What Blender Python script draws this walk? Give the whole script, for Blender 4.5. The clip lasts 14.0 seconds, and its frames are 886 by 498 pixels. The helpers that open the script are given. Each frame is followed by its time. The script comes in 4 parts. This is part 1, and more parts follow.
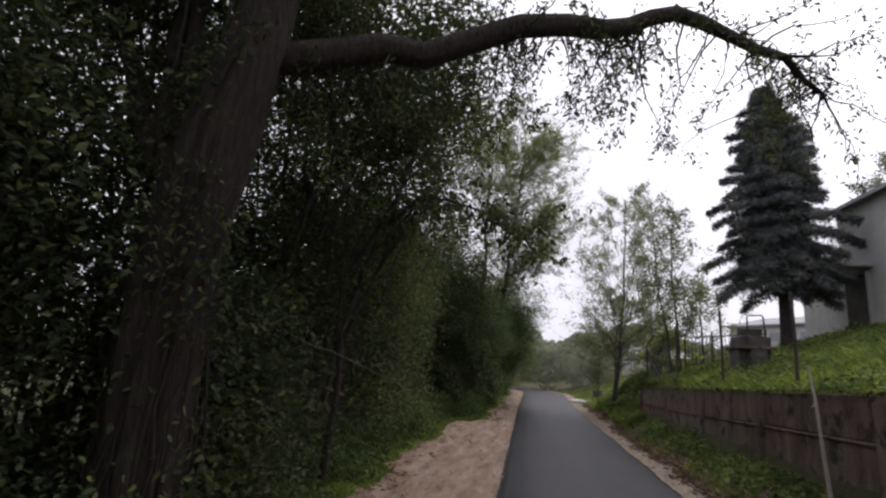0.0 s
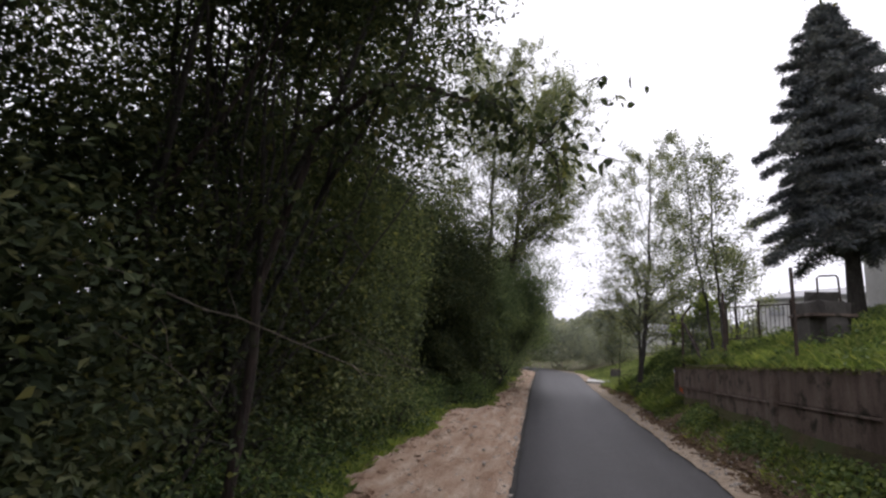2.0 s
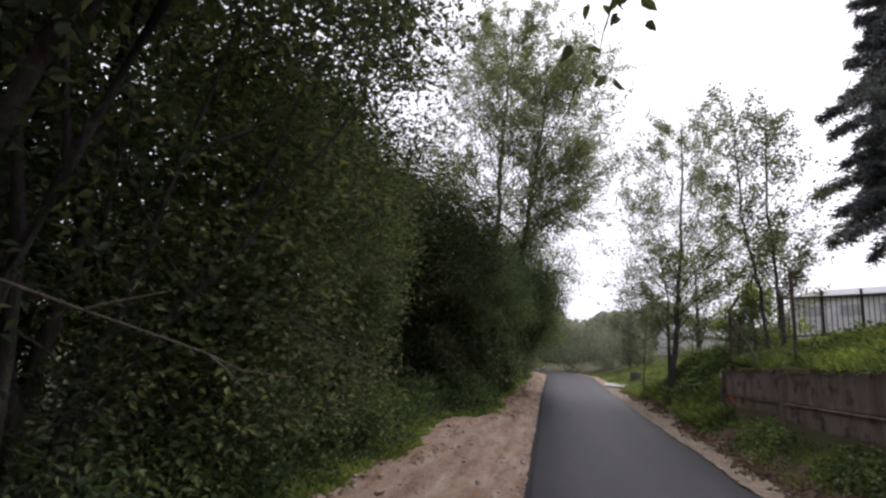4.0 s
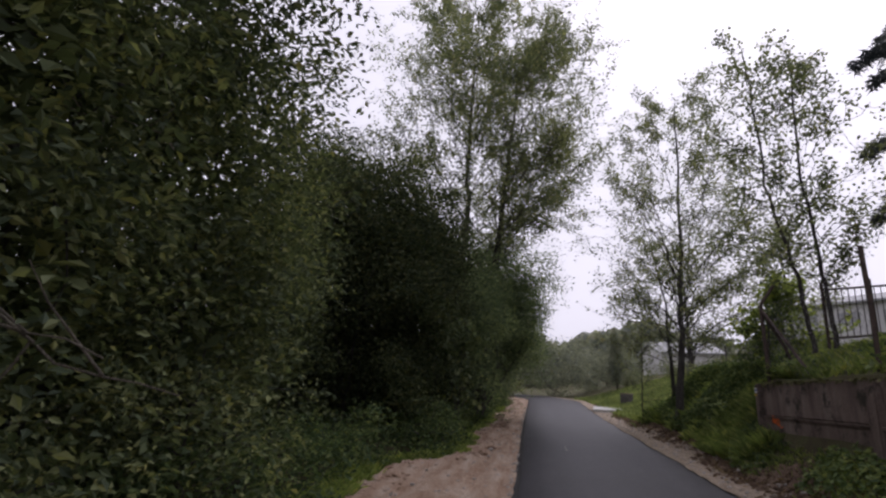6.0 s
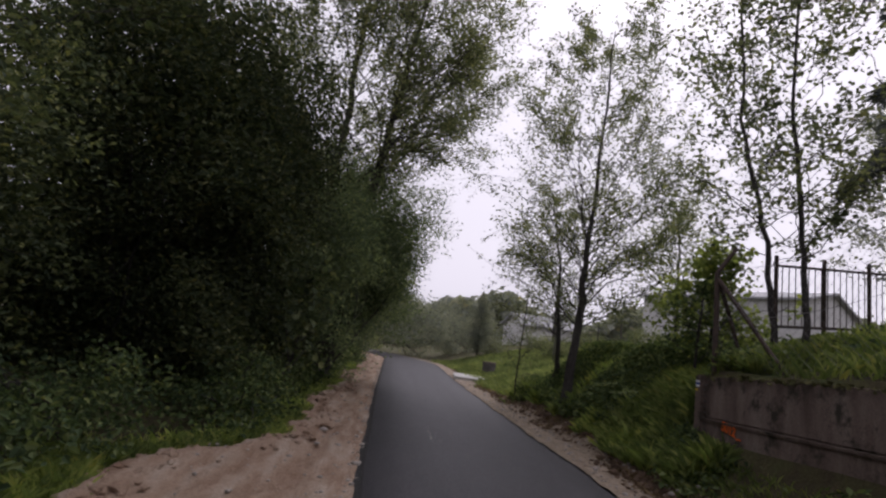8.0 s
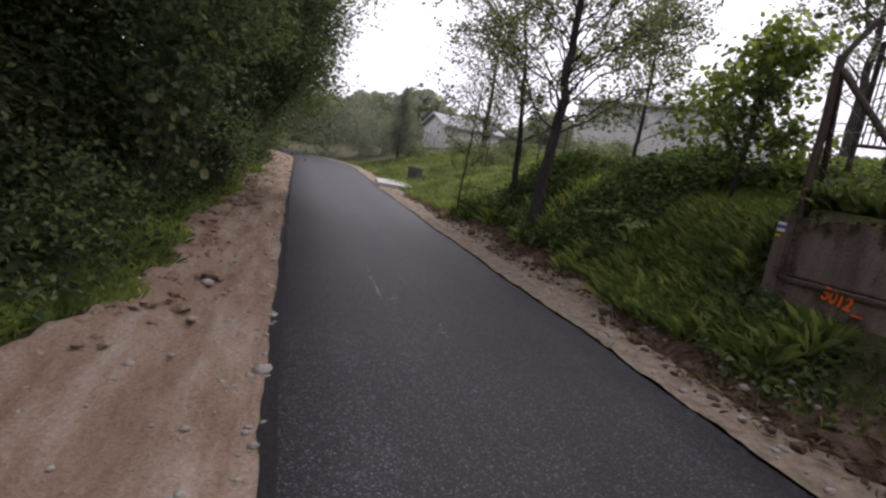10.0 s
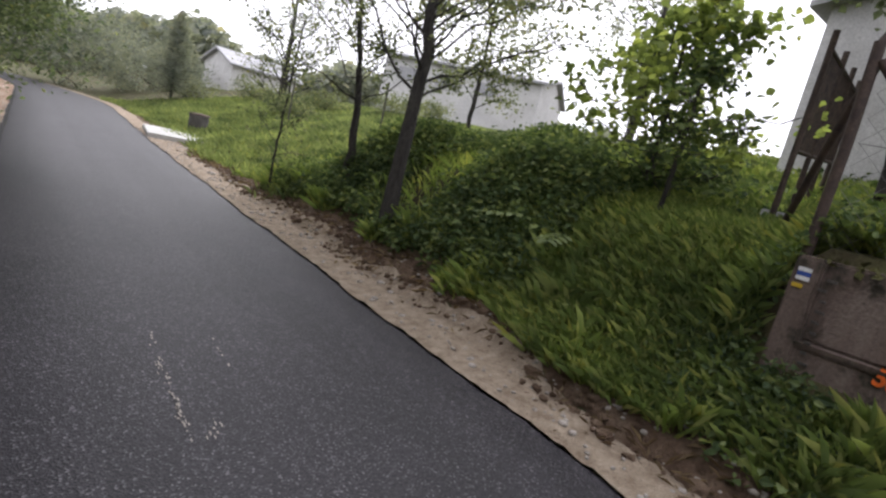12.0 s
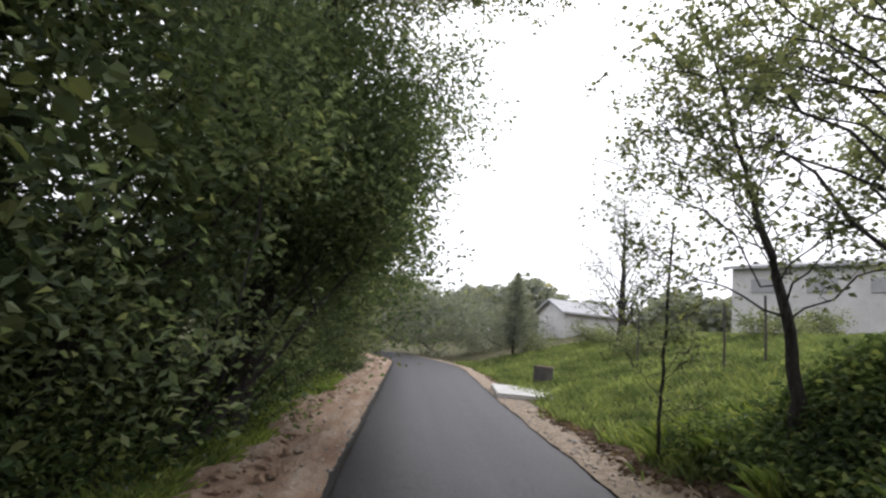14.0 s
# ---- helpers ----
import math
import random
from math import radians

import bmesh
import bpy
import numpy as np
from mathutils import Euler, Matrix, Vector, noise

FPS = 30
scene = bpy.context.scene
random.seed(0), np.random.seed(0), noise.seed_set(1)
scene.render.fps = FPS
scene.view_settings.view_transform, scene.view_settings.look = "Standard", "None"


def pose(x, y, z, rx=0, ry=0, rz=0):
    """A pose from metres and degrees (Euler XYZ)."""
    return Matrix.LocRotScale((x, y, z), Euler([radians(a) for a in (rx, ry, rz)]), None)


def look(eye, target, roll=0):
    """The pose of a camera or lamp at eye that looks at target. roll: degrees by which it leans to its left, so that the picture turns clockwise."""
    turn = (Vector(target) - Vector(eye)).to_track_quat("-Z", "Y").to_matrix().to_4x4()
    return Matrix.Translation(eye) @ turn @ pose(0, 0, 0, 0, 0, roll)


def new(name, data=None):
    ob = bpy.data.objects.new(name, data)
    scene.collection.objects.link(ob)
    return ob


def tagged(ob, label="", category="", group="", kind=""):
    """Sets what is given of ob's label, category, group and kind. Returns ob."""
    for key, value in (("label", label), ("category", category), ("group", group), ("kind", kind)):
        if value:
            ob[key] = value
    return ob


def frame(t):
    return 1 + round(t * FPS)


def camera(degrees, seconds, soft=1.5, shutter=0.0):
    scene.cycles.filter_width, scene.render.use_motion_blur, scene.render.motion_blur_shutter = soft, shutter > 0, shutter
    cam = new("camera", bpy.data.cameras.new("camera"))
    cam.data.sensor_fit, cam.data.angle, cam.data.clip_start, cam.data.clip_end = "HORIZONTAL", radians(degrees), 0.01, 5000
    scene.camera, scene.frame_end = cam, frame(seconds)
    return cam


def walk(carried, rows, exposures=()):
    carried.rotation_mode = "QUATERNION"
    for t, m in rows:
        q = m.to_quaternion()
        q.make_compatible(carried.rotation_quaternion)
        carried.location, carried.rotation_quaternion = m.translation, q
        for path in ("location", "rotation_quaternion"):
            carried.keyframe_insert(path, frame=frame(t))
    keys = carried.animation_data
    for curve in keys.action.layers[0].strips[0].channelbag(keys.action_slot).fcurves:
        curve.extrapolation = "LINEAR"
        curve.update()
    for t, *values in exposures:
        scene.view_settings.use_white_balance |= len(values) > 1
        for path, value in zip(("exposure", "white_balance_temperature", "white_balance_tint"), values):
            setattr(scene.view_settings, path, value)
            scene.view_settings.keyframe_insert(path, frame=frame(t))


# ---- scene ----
cam = camera(78.7, 14.0, soft=2.4)
SKY = 0.15
PATH = [
    (0, (0.353, -1.278, 1.783), (0.036, 0.652, 2.2), 3.1),
    (0.5, (0.358, -0.557, 1.772), (0.052, 1.374, 2.193), 2.7),
    (1, (0.348, 0.123, 1.754), (0.013, 2.048, 2.178), 2.8),
    (1.5, (0.312, 0.847, 1.722), (-0.002, 2.782, 2.117), 2.4),
    (2, (0.273, 1.531, 1.721), (-0.076, 3.469, 2.069), 2.4),
    (2.5, (0.281, 2.234, 1.718), (-0.082, 4.175, 2.037), 2.4),
    (3, (0.254, 2.87, 1.694), (-0.149, 4.803, 2.012), 2.8),
    (3.2, (0.235, 3.115, 1.669), (-0.164, 5.048, 1.991), 3.0),
    (5.5, (0.185, 6.569, 1.485), (-0.151, 8.496, 1.903), 1.7),
    (6, (0.173, 7.341, 1.413), (-0.134, 9.264, 1.867), 1.2),
    (6.5, (0.13, 8.321, 1.3), (-0.006, 10.248, 1.817), 5.8),
    (7, (0.126, 9.28, 1.43), (0.075, 11.225, 1.891), 5.0),
    (7.5, (0.121, 10.06, 1.413), (0.131, 12.024, 1.79), 5.9),
    (8, (0.055, 10.921, 1.375), (0.217, 12.886, 1.708), 7.5),
    (8.5, (-0.019, 11.699, 1.342), (0.277, 13.651, 1.661), 8.8),
    (9, (-0.062, 12.435, 1.366), (0.279, 14.405, 1.424), 8.8),
    (9.2, (-0.065, 12.722, 1.38), (0.289, 14.685, 1.241), 8.5),
    (11.3, (0.067, 15.473, 1.388), (1.149, 17.121, 1.052), 13.9),
    (11.5, (0.098, 15.697, 1.423), (1.241, 17.304, 1.089), 14.2),
    (12, (0.183, 16.262, 1.479), (1.446, 17.771, 1.125), 13.8),
    (12.5, (0.183, 17.050, 1.488), (1.284, 18.698, 1.224), 11.6),
    (13, (0.254, 17.727, 1.413), (0.936, 19.606, 1.353), 8.8),
    (13.5, (0.323, 18.248, 1.393), (0.707, 20.206, 1.536), 7.5),
    (14, (0.493, 18.758, 1.397), (0.603, 20.731, 1.704), 5.7),
]
EXPOSURES = [(0.0, -0.25, 6350, 16), (1.5, -0.1, 6350, 16), (3.0, 0.05, 6350, 16), (5.5, -0.3, 6250, 20), (6.5, -0.52, 6250, 22), (7.5, -0.58, 6300, 22), (8.0, -0.5, 6350, 22), (9.0, -0.5, 6350, 22), (11.3, 0.75, 6350, 15), (12.5, 0.78, 6350, 13), (13.2, 0.52, 6350, 12), (14.0, 0.42, 6350, 12)]
walk(cam, [(t, look(eye, target, roll)) for t, eye, target, roll in PATH], EXPOSURES)

# large ambient light: overcast, misty morning
world = bpy.data.worlds.new("misty_sky")
scene.world = world
world.use_nodes = True
wn, wl = world.node_tree.nodes, world.node_tree.links
wn.clear()
sky = wn.new("ShaderNodeTexSky")
sky.sky_type = "NISHITA"
sky.sun_disc = False
sky.sun_elevation = radians(55)
sky.sun_rotation = radians(32)
sky.air_density, sky.dust_density, sky.ozone_density = 1.0, 8.0, 1.0
sat = wn.new("ShaderNodeHueSaturation")
sat.inputs["Saturation"].default_value = 0.12
veil = wn.new("ShaderNodeMix")
veil.data_type = "RGBA"
veil.inputs[0].default_value = 0.75
veil.inputs[7].default_value = (9.0, 9.0, 9.6, 1)
bg = wn.new("ShaderNodeBackground")
bg.inputs["Strength"].default_value = SKY
wo = wn.new("ShaderNodeOutputWorld")
wl.new(sky.outputs[0], sat.inputs["Color"])
wl.new(sat.outputs[0], veil.inputs[6])
wl.new(veil.outputs[2], bg.inputs[0])
wl.new(bg.outputs[0], wo.inputs[0])
sun = new("sun", bpy.data.lights.new("sun", "SUN"))
sun.data.energy, sun.data.angle, sun.data.color = 0.8, radians(30), (1.0, 0.97, 0.92)
sun.matrix_world = look((0, 0, 30), (-10, -16, 0))
tagged(sun, "weak sun behind mist", "sun", kind="structure")

rng = np.random.default_rng(7)


# ---------------------------------------------------------------- materials
def nodes_of(name):
    m = bpy.data.materials.new(name)
    m.use_nodes = True
    nt = m.node_tree
    return m, nt.nodes, nt.links, nt.nodes["Principled BSDF"], nt.nodes["Material Output"]


def noise_node(n, l, scale, detail=4, rough=0.6, coord="Object"):
    tc = n.new("ShaderNodeTexCoord")
    t = n.new("ShaderNodeTexNoise")
    t.inputs["Scale"].default_value, t.inputs["Detail"].default_value, t.inputs["Roughness"].default_value = scale, detail, rough
    l.new(tc.outputs[coord], t.inputs["Vector"])
    return t


def ramp(n, l, src, stops):
    r = n.new("ShaderNodeValToRGB")
    while len(r.color_ramp.elements) < len(stops):
        r.color_ramp.elements.new(0.5)
    for e, (p, c) in zip(r.color_ramp.elements, stops):
        e.position, e.color = p, (*c, 1)
    l.new(src, r.inputs[0])
    return r


def mix_colour(n, l, a, b, fac, mode="MIX"):
    m = n.new("ShaderNodeMix")
    m.data_type, m.blend_type = "RGBA", mode
    for sock, v in ((m.inputs[0], fac), (m.inputs[6], a), (m.inputs[7], b)):
        if isinstance(v, (int, float)):
            sock.default_value = v
        elif isinstance(v, tuple):
            sock.default_value = (*v, 1)
        else:
            l.new(v, sock)
    return m.outputs[2]


def bumped(n, l, bsdf, height, strength, distance=0.02):
    b = n.new("ShaderNodeBump")
    b.inputs["Strength"].default_value, b.inputs["Distance"].default_value = strength, distance
    l.new(height, b.inputs["Height"])
    l.new(b.outputs[0], bsdf.inputs["Normal"])


def leaf_mat(name, dark, mid, light, through_light=0.35, rough=0.7):
    m, n, l, b, o = nodes_of(name)
    geo = n.new("ShaderNodeNewGeometry")
    r = ramp(n, l, geo.outputs["Random Per Island"], ((0.0, dark), (0.55, mid), (0.93, light), (1.0, (light[0] * 1.15, light[1] * 1.05, light[2] * 0.8))))
    # Broad noise paints shaded hollows and lit clumps into the leaf colour.
    big = noise_node(n, l, 0.9, 3)
    tone = ramp(n, l, big.outputs[0], ((0.32, (0.48, 0.52, 0.56)), (0.68, (1.32, 1.27, 1.15))))
    c = mix_colour(n, l, r.outputs[0], tone.outputs[0], 1.0, "MULTIPLY")
    l.new(c, b.inputs["Base Color"])
    b.inputs["Roughness"].default_value = rough
    b.inputs["Specular IOR Level"].default_value = 0.16
    t = n.new("ShaderNodeBsdfTranslucent")
    l.new(mix_colour(n, l, c, (1.25, 1.27, 0.78), 1.0, "MULTIPLY"), t.inputs[0])
    ms = n.new("ShaderNodeMixShader")
    ms.inputs[0].default_value = through_light
    l.new(b.outputs[0], ms.inputs[1])
    l.new(t.outputs[0], ms.inputs[2])
    l.new(ms.outputs[0], o.inputs[0])
    return m


def rough_mat(name, stops, scale=6, fine=60, bump=0.4, rough=0.9, spots=None, distance=0.02, coord="Object", squash=None):
    """A matt surface with colour at two scales and a bump; spots: colour and threshold of stains."""
    m, n, l, b, o = nodes_of(name)
    a = noise_node(n, l, scale, 6, 0.65, coord)
    f = noise_node(n, l, fine, 5, 0.7, coord)
    if squash:
        mp = n.new("ShaderNodeMapping")
        mp.inputs["Scale"].default_value = squash
        l.new(a.inputs["Vector"].links[0].from_socket, mp.inputs[0])
        l.new(mp.outputs[0], a.inputs["Vector"])
    c = ramp(n, l, a.outputs[0], stops).outputs[0]
    g = ramp(n, l, f.outputs[0], ((0.3, (0.72, 0.72, 0.72)), (0.7, (1.2, 1.2, 1.2))))
    c = mix_colour(n, l, c, g.outputs[0], 1.0, "MULTIPLY")
    if spots:
        s = noise_node(n, l, spots[2], 7, 0.7, coord)
        k = ramp(n, l, s.outputs[0], ((spots[1], (0, 0, 0)), (spots[1] + 0.1, (1, 1, 1))))
        c = mix_colour(n, l, c, spots[0], k.outputs[0])
    l.new(c, b.inputs["Base Color"])
    b.inputs["Roughness"].default_value = rough
    b.inputs["Specular IOR Level"].default_value = 0.25
    h = n.new("ShaderNodeMath")
    l.new(a.outputs[0], h.inputs[0])
    l.new(f.outputs[0], h.inputs[1])
    bumped(n, l, b, h.outputs[0], bump, distance)
    return m


def bark_mat(name, lo, hi, lichen=None):
    m, n, l, b, o = nodes_of(name)
    tc = n.new("ShaderNodeTexCoord")
    mp = n.new("ShaderNodeMapping")
    mp.inputs["Scale"].default_value = (1, 1, 0.18)
    l.new(tc.outputs["Object"], mp.inputs[0])
    t = n.new("ShaderNodeTexNoise")
    t.inputs["Scale"].default_value, t.inputs["Detail"].default_value, t.inputs["Roughness"].default_value = 26, 7, 0.7
    l.new(mp.outputs[0], t.inputs["Vector"])
    c = ramp(n, l, t.outputs[0], ((0.32, lo), (0.68, hi))).outputs[0]
    if lichen:
        s = noise_node(n, l, 5, 6, 0.7)
        k = ramp(n, l, s.outputs[0], ((0.55, (0, 0, 0)), (0.68, (1, 1, 1))))
        c = mix_colour(n, l, c, lichen, k.outputs[0])
    l.new(c, b.inputs["Base Color"])
    b.inputs["Roughness"].default_value = 0.92
    bumped(n, l, b, t.outputs[0], 1.0, 0.08)
    return m


def asphalt_mat():
    m, n, l, b, o = nodes_of("asphalt")
    f = noise_node(n, l, 140, 3, 0.8)
    v = n.new("ShaderNodeTexVoronoi")
    v.inputs["Scale"].default_value = 115
    tc = n.new("ShaderNodeTexCoord")
    l.new(tc.outputs["Object"], v.inputs["Vector"])
    c = ramp(n, l, v.outputs["Color"], ((0.2, (0.010, 0.0095, 0.012)), (0.75, (0.029, 0.0275, 0.033)), (0.95, (0.13, 0.125, 0.135)))).outputs[0]
    big = noise_node(n, l, 0.8, 5, 0.6)
    c = mix_colour(n, l, c, ramp(n, l, big.outputs[0], ((0.3, (0.8, 0.8, 0.8)), (0.72, (1.25, 1.22, 1.22)))).outputs[0], 1.0, "MULTIPLY")
    lane = n.new("ShaderNodeMapping")
    lane.inputs["Scale"].default_value = (2.4, 0.05, 1)
    l.new(tc.outputs["Object"], lane.inputs[0])
    streak = n.new("ShaderNodeTexNoise")
    streak.inputs["Scale"].default_value = 1.0
    l.new(lane.outputs[0], streak.inputs["Vector"])
    c = mix_colour(n, l, c, ramp(n, l, streak.outputs[0], ((0.35, (0.85, 0.85, 0.85)), (0.7, (1.3, 1.28, 1.28)))).outputs[0], 1.0, "MULTIPLY")
    l.new(c, b.inputs["Base Color"])
    b.inputs["Roughness"].default_value = 0.55
    b.inputs["Specular IOR Level"].default_value = 0.27
    bumped(n, l, b, v.outputs["Distance"], 0.32, 0.007)
    return m


def plain_mat(name, colour, rough=0.6, metal=0.0):
    return rough_mat(name, ((0.3, tuple(0.8 * c for c in colour)), (0.7, tuple(1.1 * c for c in colour))), 8, 90, 0.15, rough, distance=0.004)


# Leaf of willow and near thicket, darkened to include the shade inside it.
M_LEAF_DARK = leaf_mat("shade_dark_leaf", (0.034, 0.047, 0.029), (0.064, 0.086, 0.044), (0.130, 0.142, 0.073), 0.34)
M_LEAF_BUSH = leaf_mat("hedge_leaf", (0.058, 0.080, 0.048), (0.122, 0.154, 0.080), (0.235, 0.262, 0.128), 0.34)
# Alder leaf lightened to carry the mist over the mid-distance trees.
M_LEAF_ALDER = leaf_mat("misted_alder_leaf", (0.120, 0.143, 0.096), (0.200, 0.226, 0.150), (0.285, 0.302, 0.196), 0.64)
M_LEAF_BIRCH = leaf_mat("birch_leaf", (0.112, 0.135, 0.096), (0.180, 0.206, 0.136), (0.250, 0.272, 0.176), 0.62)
# Hedge leaf made pale and grey, with mist worked into its colour.
M_LEAF_HAZY = leaf_mat("hazy_hedge_leaf", (0.111, 0.150, 0.098), (0.187, 0.240, 0.149), (0.291, 0.344, 0.220), 0.58)
M_LEAF_MAPLE = leaf_mat("maple_leaf", (0.170, 0.220, 0.085), (0.280, 0.345, 0.125), (0.400, 0.460, 0.170), 0.6)
M_LEAF_GREEN = leaf_mat("bramble_leaf", (0.058, 0.092, 0.044), (0.122, 0.172, 0.074), (0.240, 0.292, 0.128), 0.42)
M_LEAF_NETTLE = leaf_mat("nettle_leaf", (0.040, 0.066, 0.032), (0.080, 0.122, 0.053), (0.165, 0.205, 0.088), 0.35)
# Far leaves painted pale grey in place of the haze before them.
M_LEAF_MIST = leaf_mat("hazed_far_leaf", (0.20, 0.22, 0.20), (0.27, 0.29, 0.265), (0.32, 0.335, 0.31), 0.4)
M_NEEDLE = leaf_mat("fir_needle", (0.095, 0.112, 0.124), (0.160, 0.175, 0.188), (0.255, 0.265, 0.282), 0.12)
M_GRASS = leaf_mat("grass_blade", (0.150, 0.205, 0.075), (0.270, 0.350, 0.115), (0.430, 0.465, 0.190), 0.55)
# Paler, less saturated than the bank grass: field haze put into the colour.
M_FIELD = leaf_mat("meadow_blade", (0.160, 0.205, 0.092), (0.235, 0.292, 0.135), (0.320, 0.360, 0.180), 0.5)
M_STRAW = leaf_mat("dry_litter", (0.10, 0.065, 0.040), (0.17, 0.12, 0.075), (0.26, 0.20, 0.13), 0.2, 0.8)
M_BARK = bark_mat("willow_bark", (0.008, 0.006, 0.005), (0.065, 0.044, 0.034), (0.05, 0.055, 0.03))
M_BARK2 = bark_mat("alder_bark", (0.022, 0.019, 0.017), (0.075, 0.066, 0.058), (0.10, 0.10, 0.08))
M_TWIG = bark_mat("dead_twig", (0.10, 0.085, 0.065), (0.26, 0.23, 0.18))
M_ASPHALT = asphalt_mat()
M_TAR = rough_mat("tar_edge", ((0.3, (0.012, 0.012, 0.013)), (0.7, (0.035, 0.033, 0.033))), 30, 120, 0.7, 0.6)
M_SAND = rough_mat("clay_sand", ((0.28, (0.21, 0.125, 0.08)), (0.5, (0.345, 0.245, 0.178)), (0.72, (0.47, 0.385, 0.31))), 2.6, 38, 0.9, 0.95, ((0.17, 0.105, 0.075), 0.64, 5.0), 0.04, squash=(1.6, 0.3, 1))
M_GRAVEL = rough_mat("pale_gravel", ((0.3, (0.22, 0.165, 0.118)), (0.7, (0.46, 0.375, 0.29))), 7, 70, 1.0, 0.95, ((0.20, 0.14, 0.10), 0.6, 9.0), 0.025)
M_SOIL = rough_mat("leafy_soil", ((0.3, (0.045, 0.032, 0.020)), (0.5, (0.075, 0.070, 0.030)), (0.7, (0.06, 0.085, 0.026))), 1.4, 25, 0.8, 0.95, ((0.10, 0.075, 0.045), 0.6, 4.0), 0.04)
M_CUT = rough_mat("cut_soil", ((0.3, (0.075, 0.045, 0.030)), (0.5, (0.15, 0.10, 0.068)), (0.75, (0.24, 0.175, 0.125))), 4.0, 40, 1.0, 0.95, ((0.05, 0.035, 0.024), 0.58, 7.0), 0.04)
M_CONCRETE = rough_mat("old_concrete", ((0.28, (0.078, 0.058, 0.048)), (0.5, (0.165, 0.125, 0.104)), (0.75, (0.265, 0.220, 0.190))), 2.0, 45, 0.6, 0.9, ((0.045, 0.040, 0.030), 0.52, 2.6), 0.015, squash=(1, 1.6, 0.35))
M_MOSS = rough_mat("moss", ((0.3, (0.05, 0.055, 0.018)), (0.7, (0.15, 0.14, 0.05))), 9, 60, 1.0, 1.0, distance=0.03)
M_SLAB = rough_mat("pale_concrete", ((0.3, (0.42, 0.41, 0.39)), (0.7, (0.58, 0.57, 0.55))), 3, 50, 0.3, 0.85)
M_RUST = rough_mat("rusty_steel", ((0.3, (0.035, 0.028, 0.026)), (0.7, (0.10, 0.07, 0.055))), 12, 80, 0.4, 0.7, distance=0.004)
M_WIRE = plain_mat("galvanised_wire", (0.22, 0.21, 0.21), 0.5)
M_PLASTER = rough_mat("grey_plaster", ((0.3, (0.50, 0.49, 0.48)), (0.7, (0.64, 0.63, 0.62))), 1.2, 40, 0.2, 0.9, ((0.42, 0.41, 0.40), 0.62, 1.5), 0.006)
M_ROOF = rough_mat("grey_sheet_roof", ((0.3, (0.30, 0.30, 0.31)), (0.7, (0.42, 0.42, 0.43))), 2, 40, 0.2, 0.7)
M_DARKWOOD = rough_mat("dark_weathered_board", ((0.3, (0.06, 0.055, 0.05)), (0.7, (0.12, 0.11, 0.10))), 4, 60, 0.4, 0.8)
M_ORANGE = plain_mat("orange_spray", (0.85, 0.17, 0.03), 0.6)
M_WHITE = plain_mat("white_paint", (0.75, 0.75, 0.74), 0.6)
M_BLUE = plain_mat("blue_paint", (0.05, 0.10, 0.36), 0.6)
M_YELLOW = plain_mat("yellow_paint", (0.55, 0.38, 0.04), 0.6)
M_POLE = bark_mat("peeled_stick", (0.30, 0.27, 0.22), (0.52, 0.48, 0.42))
M_STONE = rough_mat("small_stone", ((0.3, (0.26, 0.23, 0.20)), (0.7, (0.46, 0.42, 0.38))), 9, 60, 0.5, 0.9)


# ---------------------------------------------------------------- mesh helpers
def mesh_from(name, verts, faces, mat, smooth=False):
    """verts (n, 3), faces (m, k) as arrays: one mesh."""
    verts, faces = np.asarray(verts, np.float32), np.asarray(faces, np.int32)
    me = bpy.data.meshes.new(name)
    m, k = faces.shape
    me.vertices.add(len(verts))
    me.vertices.foreach_set("co", verts.ravel())
    me.loops.add(m * k)
    me.loops.foreach_set("vertex_index", faces.ravel())
    me.polygons.add(m)
    me.polygons.foreach_set("loop_start", np.arange(0, m * k, k, dtype=np.int32))
    me.polygons.foreach_set("use_smooth", np.full(m, smooth))
    me.update(calc_edges=True)
    me.materials.append(mat)
    return me


def put(name, me, parent=None, label="", category="", group="", kind=""):
    ob = new(name, me)
    if parent:
        ob.parent = parent
    return tagged(ob, label, category, group, kind)


def part(name, bm, mat, parent=None, label=""):
    me = bpy.data.meshes.new(name)
    bm.to_mesh(me)
    bm.free()
    me.materials.append(mat)
    return put(name, me, parent, label)


def box_bm(sx, sy, sz, centre=(0, 0, 0), bevel=0.0, turn=0.0, bm=None):
    bm = bm or bmesh.new()
    m = Matrix.Translation(centre) @ Matrix.Rotation(turn, 4, "Z") @ Matrix.Diagonal((sx, sy, sz, 1))
    r = bmesh.ops.create_cube(bm, size=1, matrix=m)
    if bevel:
        es = list({e for v in r["verts"] for e in v.link_edges})
        bmesh.ops.bevel(bm, geom=es, offset=bevel, segments=2, affect="EDGES")
    return bm


def thing(name, at, label, category, group="", kind=""):
    ob = new(name)
    ob.location = at
    return tagged(ob, label, category, group, kind)


def unit(v):
    return v / np.maximum(np.linalg.norm(v, axis=-1, keepdims=True), 1e-9)


